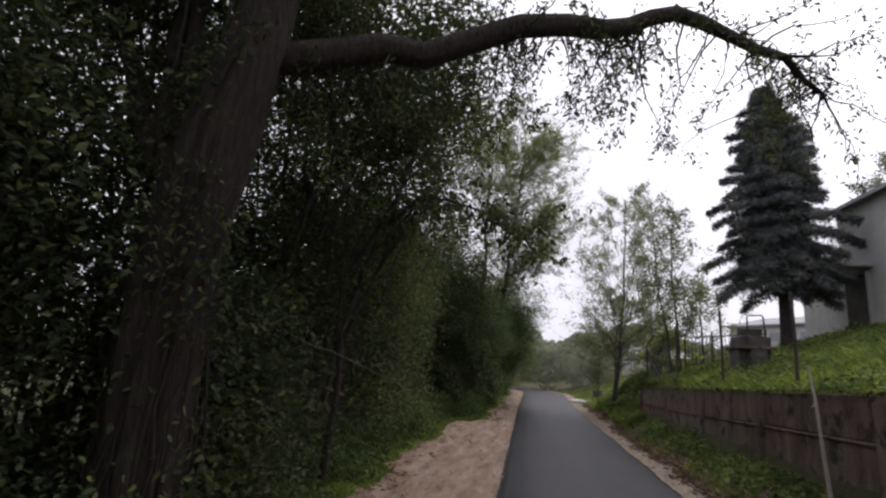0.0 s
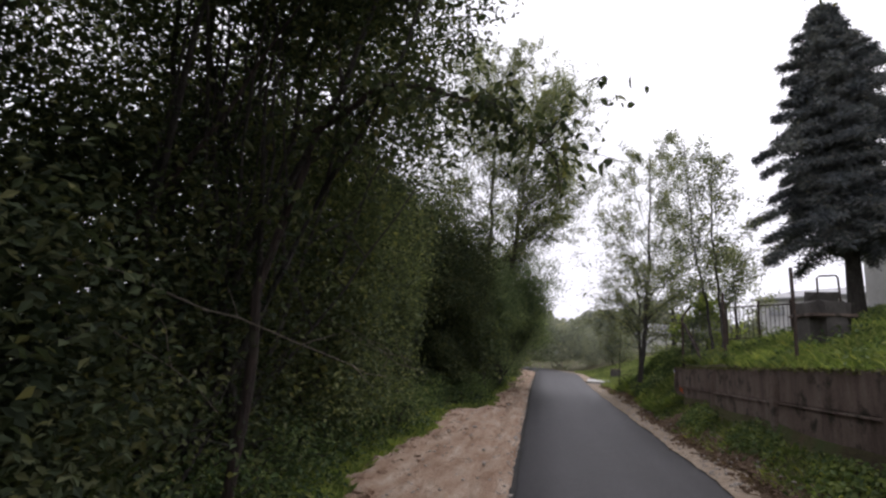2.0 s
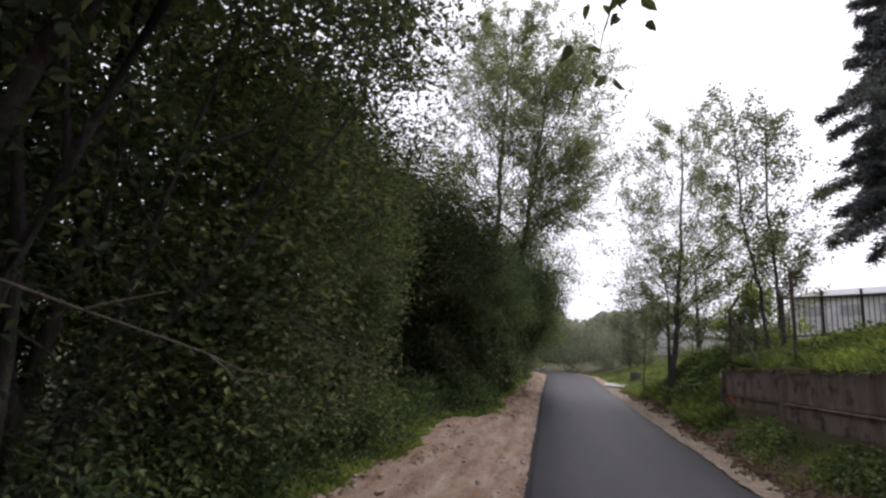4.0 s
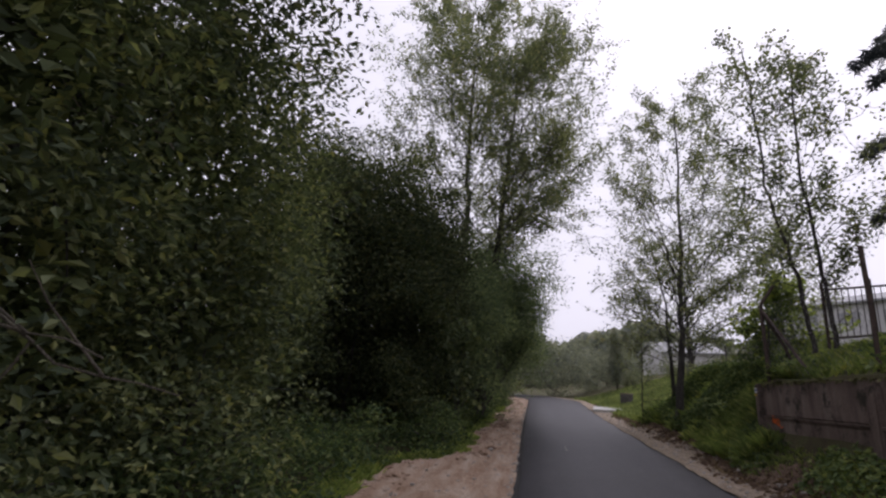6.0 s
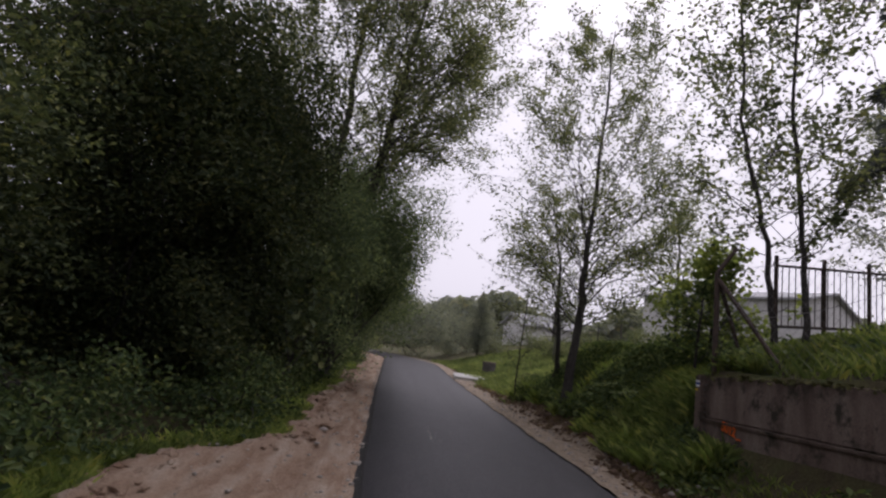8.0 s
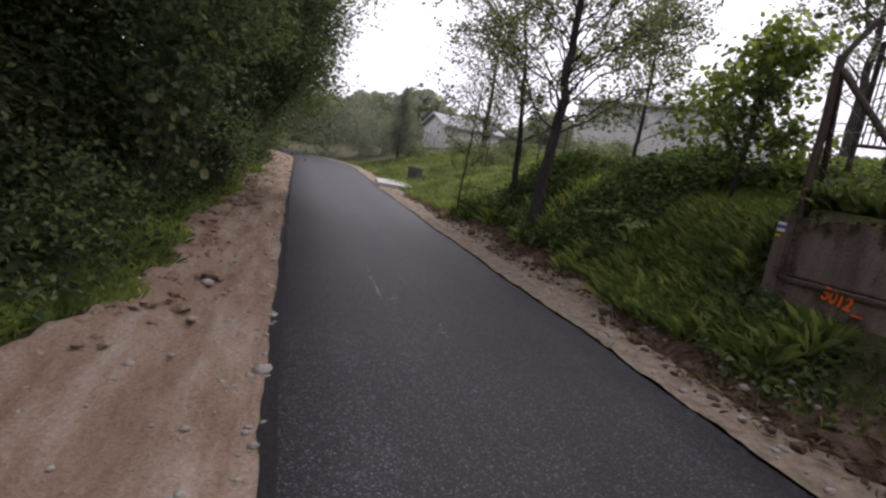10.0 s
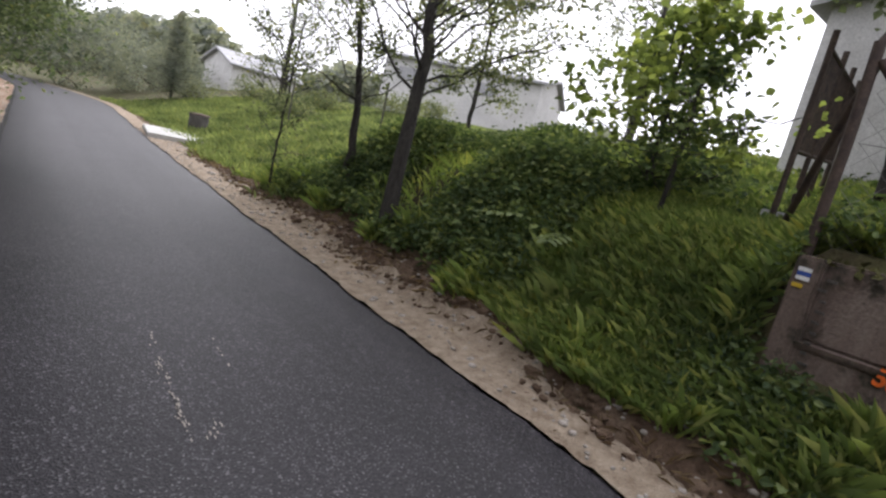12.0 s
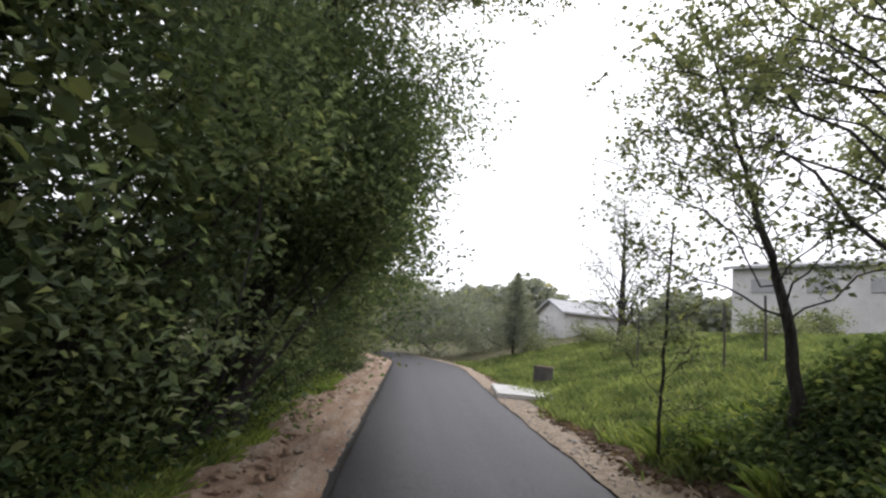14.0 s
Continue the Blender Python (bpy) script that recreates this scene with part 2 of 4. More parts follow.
def leaf_arrays(p, size, axis, normal, width=0.55, fold=0.18, detail=6):
    """Folded leaves: at p, along axis; detail 6 gives a pointed oval, 4 a lozenge."""
    w = unit(np.cross(axis, normal))
    n = unit(np.cross(w, axis))
    s = size[:, None]
    if detail == 6:
        v = np.stack([p, p + axis * s * 0.30 + w * s * width * 0.5 + n * s * fold, p + axis * s * 0.68 + w * s * width * 0.40 + n * s * fold * 0.6,
                      p + axis * s - n * s * fold * 0.6, p + axis * s * 0.68 - w * s * width * 0.40 + n * s * fold * 0.6, p + axis * s * 0.30 - w * s * width * 0.5 + n * s * fold], 1)
        f = np.array([[0, 1, 2, 3], [0, 3, 4, 5]])
    else:
        v = np.stack([p, p + axis * s * 0.45 + w * s * width * 0.5 + n * s * fold, p + axis * s, p + axis * s * 0.45 - w * s * width * 0.5 + n * s * fold], 1)
        f = np.array([[0, 1, 2], [0, 2, 3]])
    k = v.shape[1]
    faces = (np.arange(len(p))[:, None, None] * k + f[None]).reshape(-1, f.shape[1])
    return v.reshape(-1, 3), faces


def leaf_mesh(name, p, size, mat, droop=0.35, width=0.55, detail=4, upright=False):
    n = len(p)
    if upright:
        axis = unit(np.stack([rng.normal(0, 0.38, n), rng.normal(0, 0.38, n), np.ones(n)], 1))
        normal = unit(rng.normal(size=(n, 3)))
        v, f = leaf_arrays(p, size, axis, normal, width, 0.03, 6)
        # blades bow over at the tip
        v = v.reshape(n, 6, 3)
        bow = np.stack([axis[:, 0], axis[:, 1], -0.35 * np.ones(n)], 1) * size[:, None] * 0.45
        v[:, 3] += bow
        v[:, 2] += bow * 0.25
        v[:, 4] += bow * 0.25
        v = v.reshape(-1, 3)
    else:
        ang = rng.uniform(0, 2 * np.pi, n)
        axis = unit(np.stack([np.cos(ang), np.sin(ang), rng.normal(-droop, 0.45, n)], 1))
        normal = unit(np.stack([rng.normal(0, 0.6, n), rng.normal(0, 0.6, n), np.abs(rng.normal(0.7, 0.4, n))], 1))
        v, f = leaf_arrays(p, size, axis, normal, width, 0.12, detail)
    return mesh_from(name, v, f, mat)


def tube_arrays(paths, sides=6):
    """paths: list of (points (n, 3), radii (n,))."""
    vs, fs, base = [], [], 0
    ring = np.linspace(0, 2 * np.pi, sides, endpoint=False)
    for pts, rad in paths:
        pts, rad = np.asarray(pts, float), np.asarray(rad, float)
        t = unit(np.gradient(pts, axis=0))
        ref = np.where(np.abs(t[:, 2:3]) > 0.9, np.array([[1.0, 0, 0]]), np.array([[0, 0, 1.0]]))
        a = unit(np.cross(t, ref))
        b = np.cross(t, a)
        v = pts[:, None] + rad[:, None, None] * (np.cos(ring)[None, :, None] * a[:, None] + np.sin(ring)[None, :, None] * b[:, None])
        n = len(pts)
        i, j = np.meshgrid(np.arange(n - 1), np.arange(sides), indexing="ij")
        q = np.stack([i * sides + j, i * sides + (j + 1) % sides, (i + 1) * sides + (j + 1) % sides, (i + 1) * sides + j], -1).reshape(-1, 4)
        vs.append(v.reshape(-1, 3))
        fs.append(q + base)
        base += n * sides
    return np.concatenate(vs), np.concatenate(fs)


def tube_mesh(name, paths, mat, sides=6):
    v, f = tube_arrays(paths, sides)
    return mesh_from(name, v, f, mat, True)


def wander(a, b, n, wob, sag=0.0):
    """A crooked line from a to b."""
    t = np.linspace(0, 1, n)[:, None]
    a, b = np.asarray(a, float), np.asarray(b, float)
    p = a + (b - a) * t
    d = np.cumsum(rng.normal(0, wob, (n, 3)), 0)
    d -= d[0] + (d[-1] - d[0]) * t
    p = p + d
    p[:, 2] -= sag * (t[:, 0] * (1 - t[:, 0]) * 4)
    return p


# ---------------------------------------------------------------- the lie of the land
def smooth(a, b, x):
    t = np.clip((x - a) / (b - a), 0, 1)
    return t * t * (3 - 2 * t)


def road_shift(y):
    return 0.010 * np.maximum(0, y - 24) - 0.028 * np.maximum(0, y - 41) ** 2


def gz(x, y):
    """Height of the ground."""
    x, y = np.asarray(x, float), np.asarray(y, float)
    sx = road_shift(np.minimum(y, 44))
    x = x - np.minimum(sx, 0.3)
    left = 0.35 * smooth(-1.9, -4.5, x) + 0.05 * np.sin(1.7 * x + 0.9 * y) * smooth(-2, -4, x)
    bank = 1 - 0.90 * smooth(22.5, 28.5, y)
    rise_wall = 0.10 * smooth(3.2, 3.4, x) + 0.48 * smooth(3.3, 4.0, x) + 0.95 * smooth(3.98, 4.12, x)
    rise_open = 0.20 * smooth(3.2, 3.5, x) + 1.02 * smooth(3.4, 4.9, x)
    k = smooth(17.3, 18.0, y)
    rise = (rise_wall * (1 - k) + rise_open * k) * bank
    pitch = 0.33 - 0.13 * smooth(17.0, 18.8, y) + 0.08 * smooth(25, 29, y)
    slope = np.clip(x - 4.3, 0, 7.5) * pitch + np.clip(x - 11.8, 0, 12) * 0.10
    lumps = 0.04 * np.sin(2.3 * x + 1.1) * np.cos(1.9 * y) * smooth(3.3, 4, x)
    return left + rise + slope + lumps - 0.05


xs = np.unique(np.concatenate([np.linspace(-300, -30, 10), np.linspace(-30, -5, 26), np.linspace(-5, 12, 110), np.linspace(12, 40, 29), np.linspace(40, 400, 10)]))
ys = np.unique(np.concatenate([np.linspace(-200, -12, 12), np.linspace(-12, 52, 160), np.linspace(52, 90, 20), np.linspace(90, 600, 10)]))
gx, gy = np.meshgrid(xs, ys)
i, j = np.meshgrid(np.arange(len(ys) - 1), np.arange(len(xs) - 1), indexing="ij")
q = np.stack([i * len(xs) + j, i * len(xs) + j + 1, (i + 1) * len(xs) + j + 1, (i + 1) * len(xs) + j], -1).reshape(-1, 4)
put("ground", mesh_from("ground", np.stack([gx, gy, gz(gx, gy)], -1).reshape(-1, 3), q, M_SOIL, True), None, "dark leafy soil with grass and litter", "ground", kind="structure")


def strip(name, ya, yb, step, edges, zf, mat, nx, label, category):
    """A ribbon along the road; edges(y) gives its two sides."""
    y = np.arange(ya, yb, step)
    a, b = edges(y)
    u = np.linspace(0, 1, nx)
    X = a[:, None] + (b - a)[:, None] * u[None]
    Y = np.repeat(y[:, None], nx, 1)
    Z = zf(X, Y, u[None])
    i, j = np.meshgrid(np.arange(len(y) - 1), np.arange(nx - 1), indexing="ij")
    q = np.stack([i * nx + j, i * nx + j + 1, (i + 1) * nx + j + 1, (i + 1) * nx + j], -1).reshape(-1, 4)
    return put(name, mesh_from(name, np.stack([X, Y, Z], -1).reshape(-1, 3), q, mat, True), None, label, category, kind="structure")


def wob(y, seed, amp, f=1.0):
    return amp * (np.sin(1.3 * f * y + seed) + 0.6 * np.sin(3.1 * f * y + 2 * seed) + 0.35 * np.sin(7.7 * f * y + 3.3 * seed) + 0.2 * np.sin(17 * f * y + seed))


def fine_noise(X, Y, f, seed):
    return np.sin(f * X + seed) * np.cos(f * 1.13 * Y + 1.7 * seed) + 0.6 * np.sin(2.3 * f * X - 1.7 * f * Y + seed) + 0.35 * np.cos(4.7 * f * Y + 3.1 * f * X)


def left_edge(y):
    return road_shift(y) + 0.02 + wob(y, 0.4, 0.007, 1.3)


def right_edge(y):
    return road_shift(y) + 2.76 + 0.02 * np.maximum(0, y - 30) + wob(y, 2.2, 0.02, 1.3)


strip("road", -40, 58, 0.12, lambda y: (left_edge(y), right_edge(y)), lambda X, Y, u: 0.035 + 0.02 * np.sin(np.pi * u) + 0 * Y - 0.06 * ((u < 0.001) | (u > 0.999)), M_ASPHALT, 9, "freshly laid dark asphalt lane, slightly worn", "road")
strip("tar_edge", -40, 58, 0.1, lambda y: (left_edge(y) - 0.05 - np.abs(wob(y, 5.1, 0.015, 2.2)), left_edge(y) + 0.012), lambda X, Y, u: 0.018 + 0.026 * u + 0 * Y, M_TAR, 3, "ragged black tar edge of the asphalt", "road edge")


def sand_outer(y):
    return road_shift(y) - 1.15 - 0.85 * (1 - smooth(15.5, 18.5, y)) + 0.25 * smooth(28, 40, y) + wob(y, 1.0, 0.11, 0.8)


def sand_z(X, Y, u):
    calm = 1 - 0.85 * smooth(0.80, 0.97, u)
    rut = -0.035 * np.exp(-((X + 0.55 - 0.05 * np.sin(0.7 * Y)) / 0.11) ** 2) - 0.03 * np.exp(-((X + 1.45 - 0.06 * np.sin(0.5 * Y + 1)) / 0.13) ** 2)
    return 0.012 + calm * 0.014 * fine_noise(X, Y, 5.1, 0.3) + calm * 0.011 * fine_noise(X, Y, 17, 1.3) + 0.006 * np.sin(38 * Y + 6 * X) * np.exp(-((X + 0.55 - 0.05 * np.sin(0.7 * Y)) / 0.12) ** 2) + rut - 0.09 * (u < 0.001) + 0.02 * np.exp(-((u - 0.12) / 0.1) ** 2)


strip("sand_shoulder", -20, 52, 0.07, lambda y: (sand_outer(y), left_edge(y) - 0.01), sand_z, M_SAND, 26, "rutted clay and sand shoulder with tyre tracks", "sand")


def verge_outer(y):
    return road_shift(y) + 3.28 + 0.2 * smooth(17, 20, y) + wob(y, 3.0, 0.06, 1.2)


strip("gravel_verge", -20, 50, 0.07, lambda y: (right_edge(y) - 0.02, verge_outer(y)), lambda X, Y, u: np.maximum(gz(X, Y) + 0.03, 0.005) * (u > 0.02) + 0.006 * fine_noise(X, Y, 7, 2.2) + 0.005 * fine_noise(X, Y, 23, 0.2) - 0.06 * (u > 0.999), M_GRAVEL, 12, "pale crushed gravel verge beside the asphalt", "gravel")


strip("cut_bank", -10, 40, 0.09, lambda y: (verge_outer(y) - 0.06, verge_outer(y) + 0.30 + 0.16 * smooth(14, 17, y) * (1 - smooth(21, 25, y)) + wob(y, 4.4, 0.09, 0.9)), lambda X, Y, u: gz(X, Y) + 0.035 + 0.014 * fine_noise(X, Y, 9, 1.2) + 0.012 * fine_noise(X, Y, 27, 3.2) - 0.06 * ((u > 0.999) | (u < 0.001)), M_CUT, 10, "freshly cut brown soil bank with roots", "soil")


# scattered stones on both shoulders
def stones():
    n = 2600
    y = rng.uniform(2, 34, n)
    side = rng.random(n) < 0.4
    x = np.where(side, rng.uniform(-1.6, -0.03, n), rng.uniform(2.8, 3.6, n))
    x = np.where(rng.random(n) < 0.35, np.where(side, left_edge(y) - rng.uniform(0.02, 0.16, n), x), x)
    s = rng.gamma(2.0, 0.007, n) + 0.006
    ico = bmesh.new()
    bmesh.ops.create_icosphere(ico, subdivisions=1, radius=1)
    iv = np.array([v.co[:] for v in ico.verts])
    fi = np.array([[v.index for v in f.verts] for f in ico.faces])
    ico.free()
    sc = rng.uniform(0.6, 1.2, (n, 1, 3)) * s[:, None, None]
    sc[:, :, 2] *= 0.6
    z = np.maximum(np.where(side, 0.015, gz(x, y) + 0.035), 0.01)
    v = iv[None] * sc + np.stack([x, y, z], 1)[:, None]
    f = fi[None] + np.arange(n)[:, None, None] * len(iv)
    put("gravel_stones", mesh_from("gravel_stones", v.reshape(-1, 3), f.reshape(-1, 3), M_STONE, True), None, "loose small stones on the sandy shoulders", "stones", kind="stuff")



def clods():
    """Lumps of clay along the outer edge of the sand."""
    n = 900
    y = rng.uniform(3, 32, n)
    x = sand_outer(y) + np.abs(rng.normal(0, 0.22, n)) + 0.04
    s = rng.gamma(2.0, 0.014, n) + 0.008
    ico = bmesh.new()
    bmesh.ops.create_icosphere(ico, subdivisions=1, radius=1)
    iv = np.array([v.co[:] for v in ico.verts])
    fi = np.array([[v.index for v in f.verts] for f in ico.faces])
    ico.free()
    v = iv[None] * rng.uniform(0.6, 1.3, (n, len(iv), 1)) * s[:, None, None] * np.array([1, 1, 0.55]) + np.stack([x, y, np.full(n, 0.025)], 1)[:, None]
    put("clay_clods", mesh_from("clay_clods", v.reshape(-1, 3), (fi[None] + np.arange(n)[:, None, None] * len(iv)).reshape(-1, 3), M_SAND), None, "loose clay lumps at the edge of the sand", "clods", kind="stuff")


def soil_lumps():
    """Dark lumps and stones washed out of the cut bank."""
    n = 2600
    y = rng.uniform(3, 30, n)
    x = verge_outer(y) + rng.normal(0.02, 0.13, n)
    s = rng.gamma(1.6, 0.011, n) + 0.006
    ico = bmesh.new()
    bmesh.ops.create_icosphere(ico, subdivisions=1, radius=1)
    iv = np.array([v.co[:] for v in ico.verts])
    fi = np.array([[v.index for v in f.verts] for f in ico.faces])
    ico.free()
    z = np.maximum(gz(x, y) + 0.035, 0.015)
    v = iv[None] * rng.uniform(0.6, 1.3, (n, len(iv), 1)) * s[:, None, None] * np.array([1, 1, 0.7]) + np.stack([x, y, z], 1)[:, None]
    put("soil_lumps", mesh_from("soil_lumps", v.reshape(-1, 3), (fi[None] + np.arange(n)[:, None, None] * len(iv)).reshape(-1, 3), M_CUT), None, "dark lumps of soil fallen from the cut bank", "soil", kind="stuff")


stones()
clods()
soil_lumps()


# ---------------------------------------------------------------- trees and bushes
def clump_points(c, r, n_clumps, per, spread, shell=0.55, floor=None):
    """Leaf places in clumps near the skin of an uneven ellipsoid."""
    d = unit(rng.normal(size=(n_clumps, 3)))
    rad = shell + (1 - shell) * rng.random(n_clumps) ** 0.6
    rad *= 1 + 0.16 * np.sin(3 * d[:, 0] * 2 + 5 * d[:, 2]) + 0.10 * np.sin(9 * d[:, 1] + 4 * d[:, 2])
    cc = np.asarray(c) + d * rad[:, None] * np.asarray(r)
    p = np.repeat(cc, per, 0) + np.clip(rng.normal(0, 1, (n_clumps * per, 3)), -1.7, 1.7) * spread * np.repeat(rng.uniform(0.6, 1.3, n_clumps), per)[:, None] * np.array([1, 1, 0.75])
    if floor is not None:
        p = p[p[:, 2] > gz(p[:, 0], p[:, 1]) + floor]
    return cc, p


def bush(name, at, c, r, n_clumps, per, spread, size, mat, label, stems=7, shell=0.5, detail=4, width=0.5, droop=0.4, stem_mat=None, category="bush", group="", inner=0):
    """A shrub or small tree: crooked stems from the ground and a leafy crown."""
    at = (at[0], at[1], float(gz(at[0], at[1])))
    ob = thing(name, at, label, category, group)
    at = np.array(at)
    cc, p = clump_points(np.asarray(c, float), r, n_clumps, per, spread, shell, 0.03)
    paths = []
    for k in range(stems):
        e = cc[rng.integers(len(cc))]
        foot = at + np.array([rng.normal(0, 0.25), rng.normal(0, 0.35), -0.1])
        foot[2] = float(gz(foot[0], foot[1])) - 0.05
        L = np.linalg.norm(e - foot)
        pts = wander(foot, e, 9, 0.03 * L ** 0.5)
        r0 = rng.uniform(0.018, 0.04) * (0.6 + L / 6)
        paths.append((pts - at, np.linspace(r0, 0.006, 9)))
        for q_ in range(3):
            s = pts[rng.integers(3, 8)]
            e2 = cc[np.argmin(np.linalg.norm(cc - s - rng.normal(0, 0.8, 3), axis=1))]
            paths.append((wander(s, e2, 6, 0.04) - at, np.linspace(r0 * 0.4, 0.004, 6)))
    put("stem", tube_mesh("stem", paths, stem_mat or M_BARK2, 5), ob, kind="stuff")
    put("crown", leaf_mesh("crown", p - at, size * rng.uniform(0.65, 1.3, len(p)), mat, droop, width, detail), ob)
    if inner:
        d = unit(rng.normal(size=(inner, 3))) * rng.random((inner, 1)) ** 0.45 * 0.78
        p = np.asarray(c) + d * np.asarray(r)
        p = p[p[:, 2] > gz(p[:, 0], p[:, 1]) + 0.1]
        put("inner_foliage", leaf_mesh("inner_foliage", p - at, size * rng.uniform(1.5, 2.4, len(p)), mat, droop, 0.6, 4), ob)
    return ob


def tree(name, pts, r0, crown_from, spread, n_limbs, per_twig, size, mat, label, bark=M_BARK2, rise=0.55, twigs=6, top=1.0, jitter=0.17, shape=1.0, width=0.62, detail=4, one_side=None, sprays=0):
    """A tree on a trunk through pts: limbs that thin out, twigs, and leaves in sprays along them."""
    pts = np.asarray(pts, float)
    at = pts[0].copy()
    ob = thing(name, at, label, "tree")
    # trunk
    t = np.linspace(0, 1, 22)
    seg = np.linspace(0, 1, len(pts))
    line = np.stack([np.interp(t, seg, pts[:, k]) for k in range(3)], 1)
    line[1:-1] += rng.normal(0, 0.02 * (pts[-1, 2] - pts[0, 2]) / 8, (20, 3)) * np.array([1, 1, 0])
    rad = r0 * (1 - t) ** 0.8 + 0.012
    rad[0] *= 1.35
    rad[1] *= 1.08
    line[0, 2] -= 0.15
    put("trunk", tube_mesh("trunk", [(line - at, rad)], bark, 9), ob)
    paths, leaves = [], []
    height = np.linalg.norm(pts[-1] - pts[0])
    for k in range(n_limbs):
        u = crown_from + (0.97 - crown_from) * (k + rng.random()) / n_limbs
        s = np.array([np.interp(u, t, line[:, c]) for c in range(3)])
        az = k * 2.4 + rng.normal(0, 0.4)
        if one_side is not None and rng.random() < 0.32:
            az = one_side + rng.normal(0, 0.6)
        v = (u - crown_from) / (1 - crown_from)
        prof = (0.55 + 0.75 * np.sin(np.pi * min(1.0, (v * 0.85 + 0.12)) ** shape)) * (1 - 0.55 * v * top)
        L = spread * prof * rng.uniform(0.75, 1.15)
        el = rise + 0.35 * v + rng.normal(0, 0.12)
        d = np.array([np.cos(az) * np.cos(el), np.sin(az) * np.cos(el), np.sin(el)])
        lp = wander(s, s + d * L, 8, 0.05 * L ** 0.5, -0.06 * L)
        rr = min(np.interp(u, t, rad) * rng.uniform(0.17, 0.26), 0.03)
        paths.append((lp - at, np.linspace(rr, 0.006, 8)))
        for w_ in range(twigs):
            f = rng.uniform(0.25, 1.0)
            b = np.array([np.interp(f, np.linspace(0, 1, 8), lp[:, c]) for c in range(3)])
            dd = unit((d + rng.normal(0, 0.75, 3))[None])[0]
            tl = L * rng.uniform(0.16, 0.40)
            tp = wander(b, b + dd * tl, 5, 0.03)
            paths.append((tp - at, np.linspace(max(rr * 0.35, 0.005), 0.002, 5)))
            n = int(per_twig * rng.uniform(0.5, 1.4))
            g = rng.uniform(0.25, 1.1, n)[:, None]
            leaves.append(b + (tp[-1] - b) * g + np.clip(rng.normal(0, jitter, (n, 3)), -1.8 * jitter, 1.8 * jitter))
            if sprays:
                for q_ in range(sprays):
                    sb = tp[rng.integers(1, 5)]
                    se = sb + unit((dd + rng.normal(0, 0.9, 3))[None])[0] * tl * rng.uniform(0.3, 0.7)
                    paths.append((np.stack([sb, 0.5 * (sb + se) + rng.normal(0, 0.01, 3), se]) - at, np.array([0.004, 0.003, 0.002])))
                    m = int(per_twig * rng.uniform(0.25, 0.6))
                    leaves.append(sb + (se - sb) * rng.uniform(0.2, 1.15, (m, 1)) + rng.normal(0, jitter * 0.6, (m, 3)))
    put("limb", tube_mesh("limb", paths, bark, 5), ob, kind="stuff")
    p = np.concatenate(leaves)
    put("crown", leaf_mesh("crown", p - at, size * rng.uniform(0.7, 1.3, len(p)), mat, 0.3, width, detail), ob)
    return ob


def ground_at(x, y):
    return (x, y, float(gz(x, y)))


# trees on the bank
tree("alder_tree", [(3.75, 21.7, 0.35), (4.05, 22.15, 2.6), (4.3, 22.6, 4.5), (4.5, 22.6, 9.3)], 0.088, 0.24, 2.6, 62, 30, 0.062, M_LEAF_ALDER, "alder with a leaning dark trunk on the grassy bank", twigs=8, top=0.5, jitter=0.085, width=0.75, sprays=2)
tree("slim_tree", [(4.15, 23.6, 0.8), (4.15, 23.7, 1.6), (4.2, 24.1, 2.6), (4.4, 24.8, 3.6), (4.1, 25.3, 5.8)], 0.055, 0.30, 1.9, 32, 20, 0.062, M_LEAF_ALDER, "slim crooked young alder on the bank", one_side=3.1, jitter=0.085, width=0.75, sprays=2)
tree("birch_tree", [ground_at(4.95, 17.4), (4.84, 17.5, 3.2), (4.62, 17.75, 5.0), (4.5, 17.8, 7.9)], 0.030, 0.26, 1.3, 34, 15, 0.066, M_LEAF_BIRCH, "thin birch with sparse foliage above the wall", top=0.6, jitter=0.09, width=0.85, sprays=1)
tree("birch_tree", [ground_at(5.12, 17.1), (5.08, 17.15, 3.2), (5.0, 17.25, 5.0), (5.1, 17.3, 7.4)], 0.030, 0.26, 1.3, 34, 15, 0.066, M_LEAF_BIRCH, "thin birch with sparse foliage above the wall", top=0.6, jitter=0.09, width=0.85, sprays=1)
tree("maple_sapling", [ground_at(5.4, 19.5), (5.38, 19.5, 2.2), (5.3, 19.5, 3.3)], 0.03, 0.10, 1.1, 30, 14, 0.082, M_LEAF_MAPLE, "young maple with large yellow-green leaves", width=0.95, detail=6, rise=0.4, jitter=0.10)
tree("hazel_shoot", [ground_at(4.75, 18.9), (4.8, 18.9, 2.0), (4.9, 18.95, 2.7)], 0.014, 0.15, 0.5, 14, 12, 0.075, M_LEAF_GREEN, "slender leafy shoot beside the corner post", jitter=0.07)
tree("crooked_tree", [ground_at(-5.6, 17.4), (-5.4, 17.2, 2.6), (-6.0, 17.4, 4.2), (-5.7, 17.6, 6.0), (-6.4, 17.6, 8.6)], 0.16, 0.35, 2.6, 26, 34, 0.10, M_LEAF_DARK, "crooked dark tree in a gap of the thicket")
tree("sapling", [ground_at(3.55, 25.1), (3.6, 25.1, 1.6), (3.7, 25.2, 3.0)], 0.011, 0.15, 0.7, 12, 12, 0.07, M_LEAF_ALDER, "thin sapling in the grass beside the lane")
